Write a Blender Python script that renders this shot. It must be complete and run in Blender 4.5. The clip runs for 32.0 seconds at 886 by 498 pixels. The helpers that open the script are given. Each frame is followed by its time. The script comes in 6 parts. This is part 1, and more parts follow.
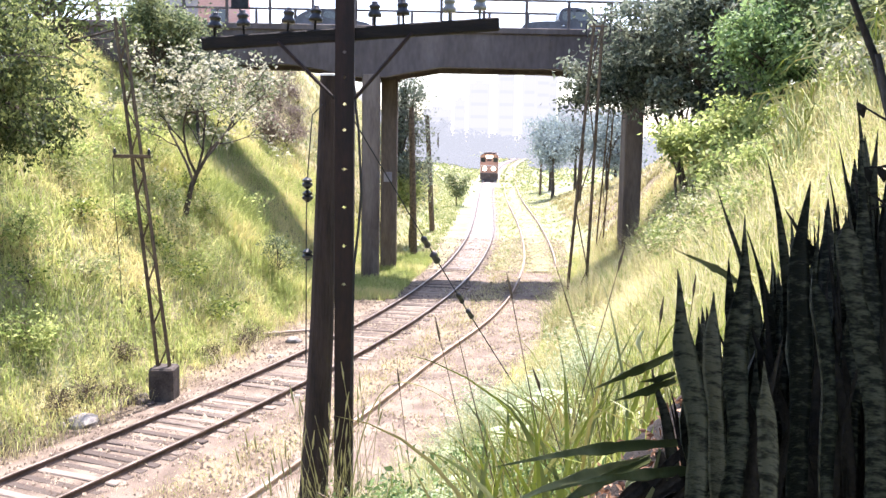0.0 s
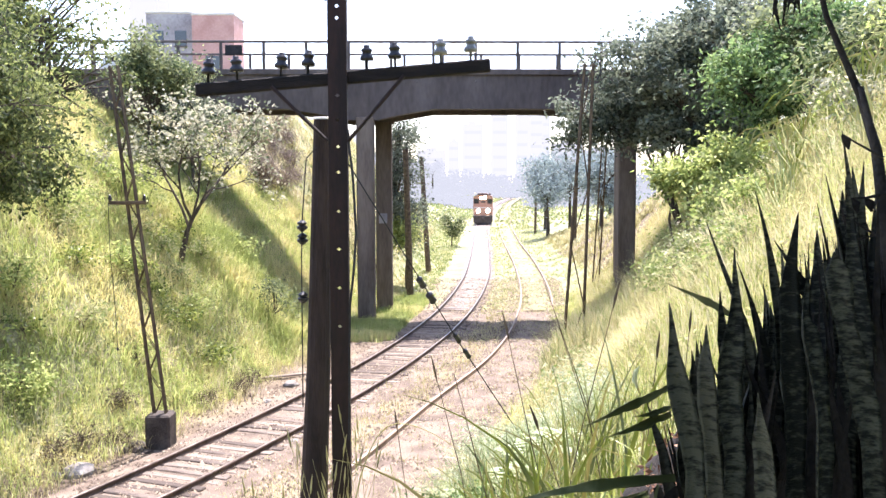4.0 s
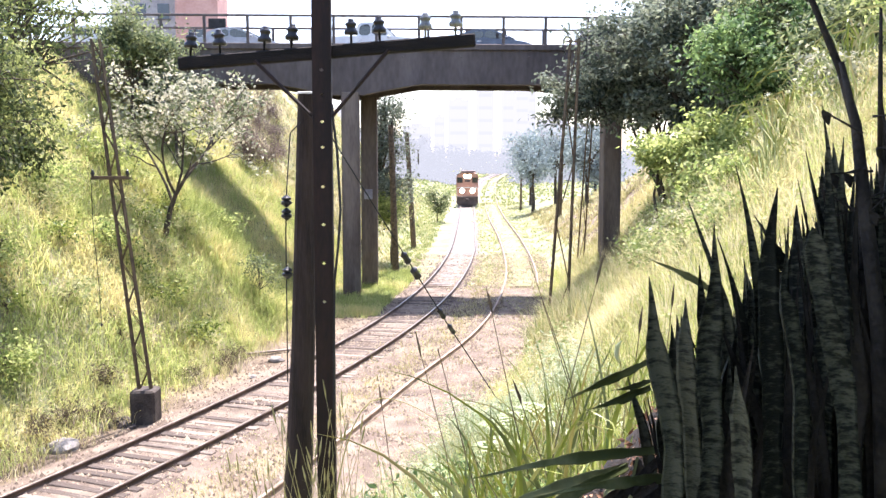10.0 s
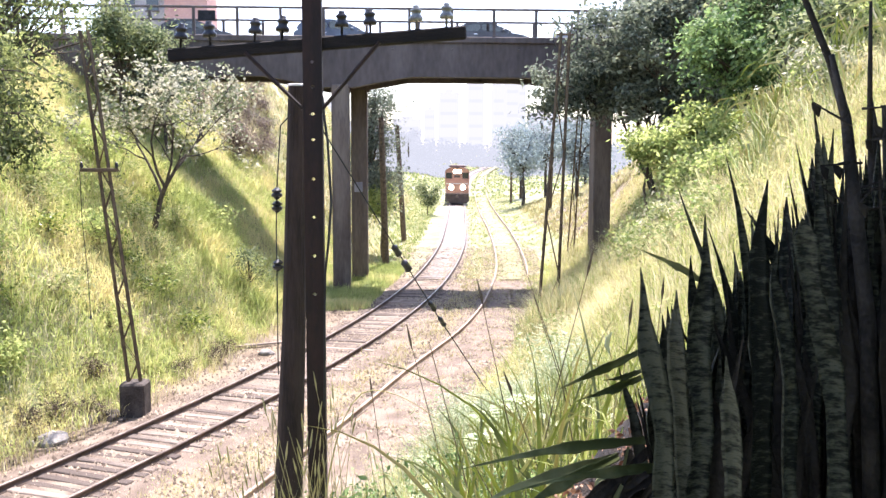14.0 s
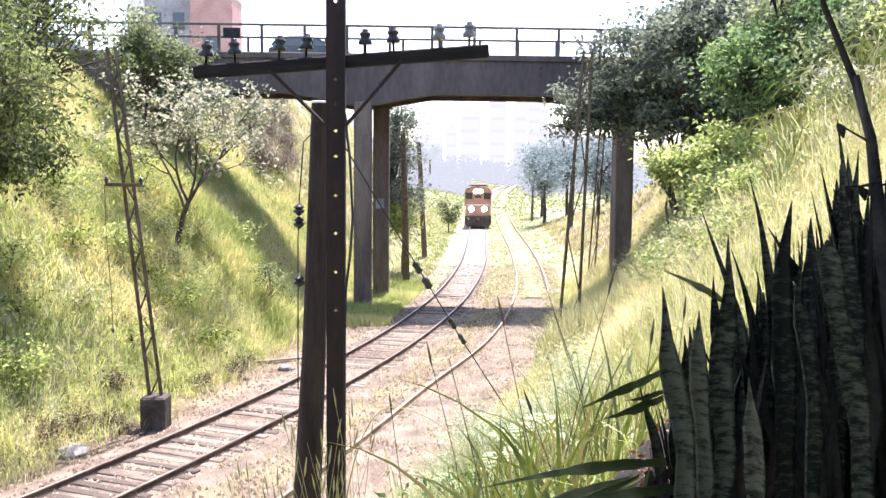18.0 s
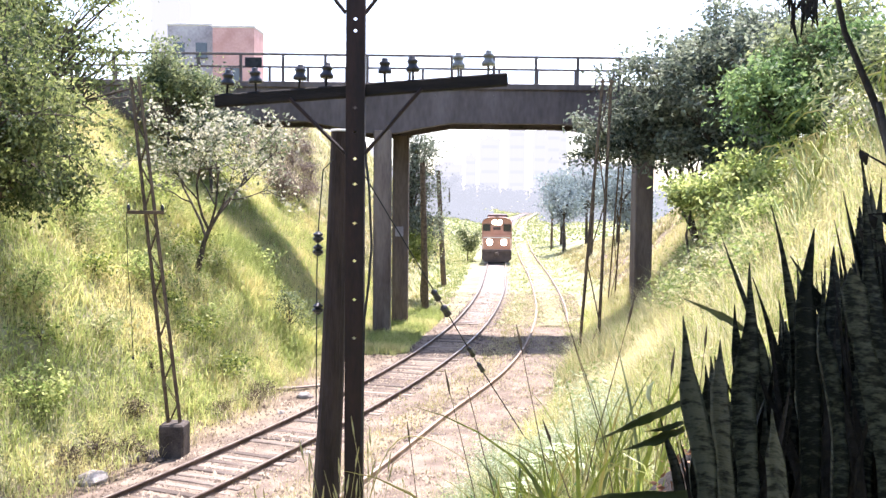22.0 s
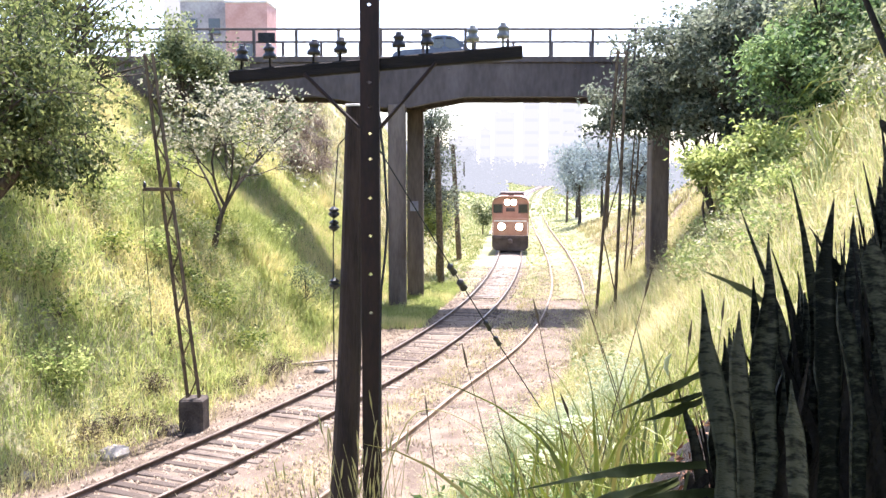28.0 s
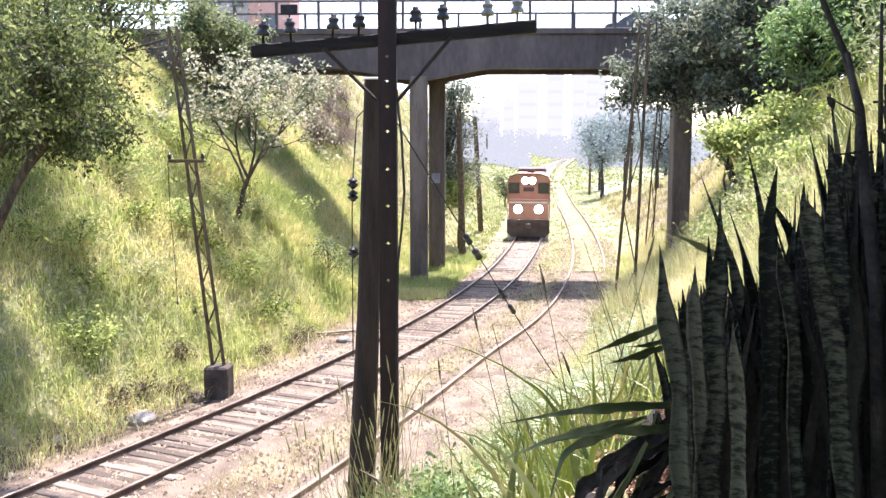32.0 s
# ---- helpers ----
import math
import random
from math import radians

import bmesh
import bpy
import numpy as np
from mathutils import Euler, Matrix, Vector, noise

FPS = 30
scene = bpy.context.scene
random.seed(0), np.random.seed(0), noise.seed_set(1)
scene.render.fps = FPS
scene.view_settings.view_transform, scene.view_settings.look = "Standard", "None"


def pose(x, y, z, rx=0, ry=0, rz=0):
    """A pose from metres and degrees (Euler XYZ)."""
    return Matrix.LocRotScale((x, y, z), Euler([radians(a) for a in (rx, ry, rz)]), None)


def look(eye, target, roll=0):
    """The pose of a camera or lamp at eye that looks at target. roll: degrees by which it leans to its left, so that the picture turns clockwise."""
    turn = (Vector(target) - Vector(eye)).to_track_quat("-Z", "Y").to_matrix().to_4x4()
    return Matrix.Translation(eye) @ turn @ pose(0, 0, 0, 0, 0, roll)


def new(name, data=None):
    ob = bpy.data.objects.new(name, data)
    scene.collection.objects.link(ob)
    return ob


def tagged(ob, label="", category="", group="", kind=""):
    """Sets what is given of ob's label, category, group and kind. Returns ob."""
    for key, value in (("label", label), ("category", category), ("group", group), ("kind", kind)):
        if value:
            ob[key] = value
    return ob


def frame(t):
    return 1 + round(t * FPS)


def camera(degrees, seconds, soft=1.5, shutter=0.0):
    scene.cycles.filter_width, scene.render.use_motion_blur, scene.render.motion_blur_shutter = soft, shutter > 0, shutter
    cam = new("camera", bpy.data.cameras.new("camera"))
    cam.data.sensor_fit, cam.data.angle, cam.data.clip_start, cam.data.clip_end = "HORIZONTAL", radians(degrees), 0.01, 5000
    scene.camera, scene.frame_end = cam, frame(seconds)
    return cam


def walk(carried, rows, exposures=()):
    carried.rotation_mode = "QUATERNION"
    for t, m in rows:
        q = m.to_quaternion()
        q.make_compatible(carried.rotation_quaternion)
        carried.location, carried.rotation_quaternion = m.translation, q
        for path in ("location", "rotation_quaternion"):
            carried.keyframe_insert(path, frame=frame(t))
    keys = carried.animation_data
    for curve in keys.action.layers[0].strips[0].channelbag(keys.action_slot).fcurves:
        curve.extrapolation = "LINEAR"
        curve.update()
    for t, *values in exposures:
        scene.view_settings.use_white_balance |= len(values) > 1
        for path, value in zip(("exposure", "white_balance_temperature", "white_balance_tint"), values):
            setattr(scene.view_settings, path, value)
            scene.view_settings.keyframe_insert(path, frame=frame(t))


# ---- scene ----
from collections import namedtuple

# ---------------------------------------------------------------- camera
cam = camera(51.5, 32.0, soft=1.45)


def aim(x, y, z, yaw, pitch, roll):
    """A handheld pose: yaw to the right, pitch up, lean to the left, in degrees."""
    a, b = radians(yaw), radians(pitch)
    eye = Vector((x, y, z))
    return look(eye, eye + Vector((math.sin(a) * math.cos(b), math.cos(a) * math.cos(b), math.sin(b))), roll)


walk(cam, [
    (0.0, aim(-0.009, 0.012, 6.710, -0.66, -6.86, 0.95)),
    (0.5, aim(-0.007, 0.005, 6.704, -0.40, -7.21, -0.02)),
    (1.0, aim(-0.001, 0.008, 6.709, -1.04, -5.66, -0.24)),
    (1.5, aim(0.003, 0.006, 6.705, 0.31, -6.91, -0.10)),
    (2.0, aim(-0.000, -0.002, 6.701, 1.01, -8.29, -0.09)),
    (2.5, aim(0.001, 0.007, 6.699, 0.25, -7.22, -0.08)),
    (3.0, aim(-0.000, 0.004, 6.706, 0.58, -6.07, -0.11)),
    (3.5, aim(-0.001, 0.005, 6.706, -0.36, -5.16, 0.03)),
    (5.5, aim(0.004, -0.002, 6.706, -0.33, -2.98, -0.41)),
    (6.0, aim(0.002, -0.005, 6.703, -0.07, -3.41, -0.06)),
    (6.5, aim(0.003, 0.001, 6.705, 0.14, -3.49, -0.37)),
    (7.0, aim(0.002, 0.002, 6.704, -0.83, -3.72, -0.13)),
    (7.5, aim(0.002, 0.005, 6.705, -0.64, -3.19, -0.31)),
    (8.0, aim(0.005, 0.005, 6.707, 0.04, -3.51, -0.05)),
    (8.5, aim(-0.001, 0.002, 6.703, -0.06, -4.84, -0.02)),
    (9.0, aim(-0.000, -0.001, 6.699, 0.83, -5.05, 0.04)),
    (9.5, aim(0.010, 0.003, 6.707, 1.27, -4.10, -0.33)),
    (10.0, aim(0.008, 0.003, 6.703, 0.46, -5.83, 0.03)),
    (10.5, aim(-0.001, 0.002, 6.703, -0.00, -6.55, 0.04)),
    (11.0, aim(0.001, -0.005, 6.699, 0.94, -7.74, 0.35)),
    (11.5, aim(-0.004, 0.003, 6.701, -0.36, -6.15, 0.25)),
    (12.0, aim(0.004, 0.008, 6.701, -0.33, -6.23, 0.18)),
    (12.5, aim(0.008, 0.002, 6.699, 0.11, -6.42, -0.06)),
    (13.0, aim(0.004, -0.002, 6.697, 0.24, -7.35, -0.09)),
    (13.5, aim(0.000, -0.003, 6.693, 0.99, -7.26, -0.14)),
    (14.0, aim(0.003, -0.004, 6.699, 1.08, -6.26, 0.15)),
    (14.5, aim(0.005, 0.006, 6.699, 1.20, -5.77, 0.02)),
    (15.0, aim(0.008, 0.007, 6.696, 0.94, -4.97, -0.20)),
    (15.5, aim(0.019, 0.008, 6.702, -0.56, -4.25, 0.04)),
    (17.5, aim(0.007, -0.003, 6.699, 0.38, -5.88, 0.95)),
    (18.0, aim(0.001, -0.007, 6.701, -0.22, -5.20, 0.57)),
    (18.5, aim(0.002, 0.001, 6.702, -0.32, -4.21, 0.30)),
    (19.0, aim(-0.000, -0.004, 6.702, -0.77, -3.91, 0.25)),
    (19.5, aim(-0.003, -0.005, 6.703, -0.72, -2.62, -0.00)),
    (20.0, aim(-0.001, -0.000, 6.700, -1.11, -2.76, -0.00)),
    (20.5, aim(-0.002, 0.008, 6.698, -1.41, -3.16, 0.02)),
    (21.0, aim(-0.002, -0.001, 6.699, -1.51, -2.96, 0.00)),
    (21.5, aim(0.000, 0.002, 6.697, -1.59, -3.48, 0.38)),
    (22.0, aim(0.005, 0.006, 6.699, -1.44, -3.47, 0.60)),
    (22.5, aim(0.005, 0.001, 6.698, -1.50, -3.43, 0.38)),
    (23.0, aim(0.007, 0.002, 6.700, -1.45, -3.22, 0.39)),
    (23.5, aim(0.006, -0.001, 6.699, -1.13, -3.28, 0.32)),
    (24.0, aim(0.008, -0.005, 6.698, -1.53, -3.12, 0.35)),
    (24.5, aim(0.008, 0.003, 6.698, -2.11, -2.93, 0.07)),
    (26.5, aim(0.003, 0.007, 6.702, -2.07, -3.53, 0.22)),
    (27.0, aim(0.003, 0.007, 6.705, -1.78, -4.00, 0.29)),
    (27.5, aim(-0.001, 0.001, 6.701, -1.80, -4.32, 0.53)),
    (28.0, aim(-0.001, -0.001, 6.699, -2.38, -5.08, 0.04)),
    (28.5, aim(-0.001, -0.007, 6.695, -2.38, -6.15, 0.14)),
    (29.0, aim(-0.010, 0.029, 6.695, -2.36, -5.66, 0.28)),
    (29.5, aim(0.037, -0.288, 6.704, -2.93, -5.54, -0.23)),
    (30.0, aim(0.055, -0.383, 6.711, -3.57, -5.89, -0.04)),
    (30.5, aim(0.064, -0.368, 6.703, -3.46, -5.71, -0.17)),
    (31.0, aim(0.060, -0.384, 6.706, -3.58, -6.65, -0.22)),
    (31.5, aim(0.093, -0.299, 6.701, -3.98, -6.55, 0.08)),
    (32.0, aim(0.078, -0.251, 6.698, -3.80, -6.80, 0.07)),
], exposures=[(0.0, 1.97, 6330, 21.5), (32.0, 1.97, 6330, 21.5)])

# ---------------------------------------------------------------- light
SUN_EL, SUN_AZ = 66.0, 11.0          # degrees: height, and turn to the right of the line of sight
world = bpy.data.worlds.new("world")
scene.world = world
world.use_nodes = True
wn = world.node_tree.nodes
sky = wn.new("ShaderNodeTexSky")
sky.sky_type = 'NISHITA'
sky.sun_disc = False
sky.sun_elevation = radians(SUN_EL)
sky.sun_rotation = radians(SUN_AZ)
sky.air_density, sky.dust_density, sky.ozone_density = 1.0, 1.5, 1.0
wn["Background"].inputs[1].default_value = 0.15
world.node_tree.links.new(sky.outputs[0], wn["Background"].inputs[0])
sun = new("sun", bpy.data.lights.new("sun", "SUN"))
sun.data.energy, sun.data.angle, sun.data.color = 4.4, radians(1.0), (1.0, 0.965, 0.91)
sd = Vector((math.sin(radians(SUN_AZ)) * math.cos(radians(SUN_EL)), math.cos(radians(SUN_AZ)) * math.cos(radians(SUN_EL)), math.sin(radians(SUN_EL))))
sun.matrix_world = look(sd * 100, (0, 0, 0))

# ---------------------------------------------------------------- materials


def mat(name, c1, c2, scale=3.0, rough=0.85, bump=0.2, metal=0.0, fine=9.0, c3=None, vary=0.0, island=False, through_light=0.0, glow=0.0, stretch=(1, 1, 1), spec=0.3, lo=0.35, hi=0.65):
    """Two scales of noise between two or three colours, relief, variation from piece to piece, and light passing through leaves."""
    m = bpy.data.materials.new(name)
    m.use_nodes = True
    nt = m.node_tree
    n, l = nt.nodes, nt.links
    bs = n["Principled BSDF"]
    tc = n.new("ShaderNodeTexCoord")
    mp = n.new("ShaderNodeMapping")
    mp.inputs["Scale"].default_value = stretch
    l.new(tc.outputs["Object"], mp.inputs[0])
    n1, n2 = n.new("ShaderNodeTexNoise"), n.new("ShaderNodeTexNoise")
    n1.inputs["Scale"].default_value, n2.inputs["Scale"].default_value = scale, scale * fine
    n1.inputs["Detail"].default_value, n2.inputs["Detail"].default_value = 5, 6
    for q in (n1, n2):
        l.new(mp.outputs[0], q.inputs["Vector"])
    rp = n.new("ShaderNodeValToRGB")
    rp.color_ramp.elements[0].position, rp.color_ramp.elements[1].position = lo, hi
    rp.color_ramp.elements[0].color, rp.color_ramp.elements[1].color = (*c1, 1), (*c2, 1)
    if c3:
        e = rp.color_ramp.elements.new((lo + hi) / 2)
        e.color = (*c3, 1)
    ad = n.new("ShaderNodeMath")
    ad.operation = 'MULTIPLY_ADD'
    l.new(n2.outputs["Fac"], ad.inputs[0])
    ad.inputs[1].default_value = 0.45
    su = n.new("ShaderNodeMath")
    su.operation = 'SUBTRACT'
    l.new(n1.outputs["Fac"], su.inputs[0])
    su.inputs[1].default_value = 0.225
    l.new(su.outputs[0], ad.inputs[2])
    last = ad.outputs[0]
    if vary:
        src = n.new("ShaderNodeNewGeometry" if island else "ShaderNodeObjectInfo")
        v = n.new("ShaderNodeMath")
        v.operation = 'MULTIPLY_ADD'
        l.new(src.outputs["Random Per Island" if island else "Random"], v.inputs[0])
        v.inputs[1].default_value = vary
        sb = n.new("ShaderNodeMath")
        sb.operation = 'SUBTRACT'
        l.new(last, sb.inputs[0])
        sb.inputs[1].default_value = vary / 2
        l.new(sb.outputs[0], v.inputs[2])
        last = v.outputs[0]
    l.new(last, rp.inputs[0])
    l.new(rp.outputs[0], bs.inputs["Base Color"])
    bs.inputs["Roughness"].default_value = rough
    bs.inputs["Metallic"].default_value = metal
    bs.inputs["Specular IOR Level"].default_value = spec
    if bump:
        bp = n.new("ShaderNodeBump")
        bp.inputs["Strength"].default_value = bump
        bp.inputs["Distance"].default_value = 0.02
        l.new(n2.outputs["Fac"], bp.inputs["Height"])
        l.new(bp.outputs[0], bs.inputs["Normal"])
    if glow:
        bs.inputs["Emission Color"].default_value = (*c2, 1)
        bs.inputs["Emission Strength"].default_value = glow
    if through_light:
        tr, mx = n.new("ShaderNodeBsdfTranslucent"), n.new("ShaderNodeMixShader")
        l.new(rp.outputs[0], tr.inputs[0])
        mx.inputs[0].default_value = through_light
        l.new(bs.outputs[0], mx.inputs[1])
        l.new(tr.outputs[0], mx.inputs[2])
        l.new(mx.outputs[0], n["Material Output"].inputs[0])
    return m


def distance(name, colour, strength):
    """A pale self-glowing colour that stands in for the haze of the distance."""
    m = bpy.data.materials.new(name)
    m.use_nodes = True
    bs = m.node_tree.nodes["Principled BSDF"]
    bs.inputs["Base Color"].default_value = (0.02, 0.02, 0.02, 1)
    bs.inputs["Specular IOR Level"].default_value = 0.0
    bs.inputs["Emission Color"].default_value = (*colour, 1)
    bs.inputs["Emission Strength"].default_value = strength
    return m


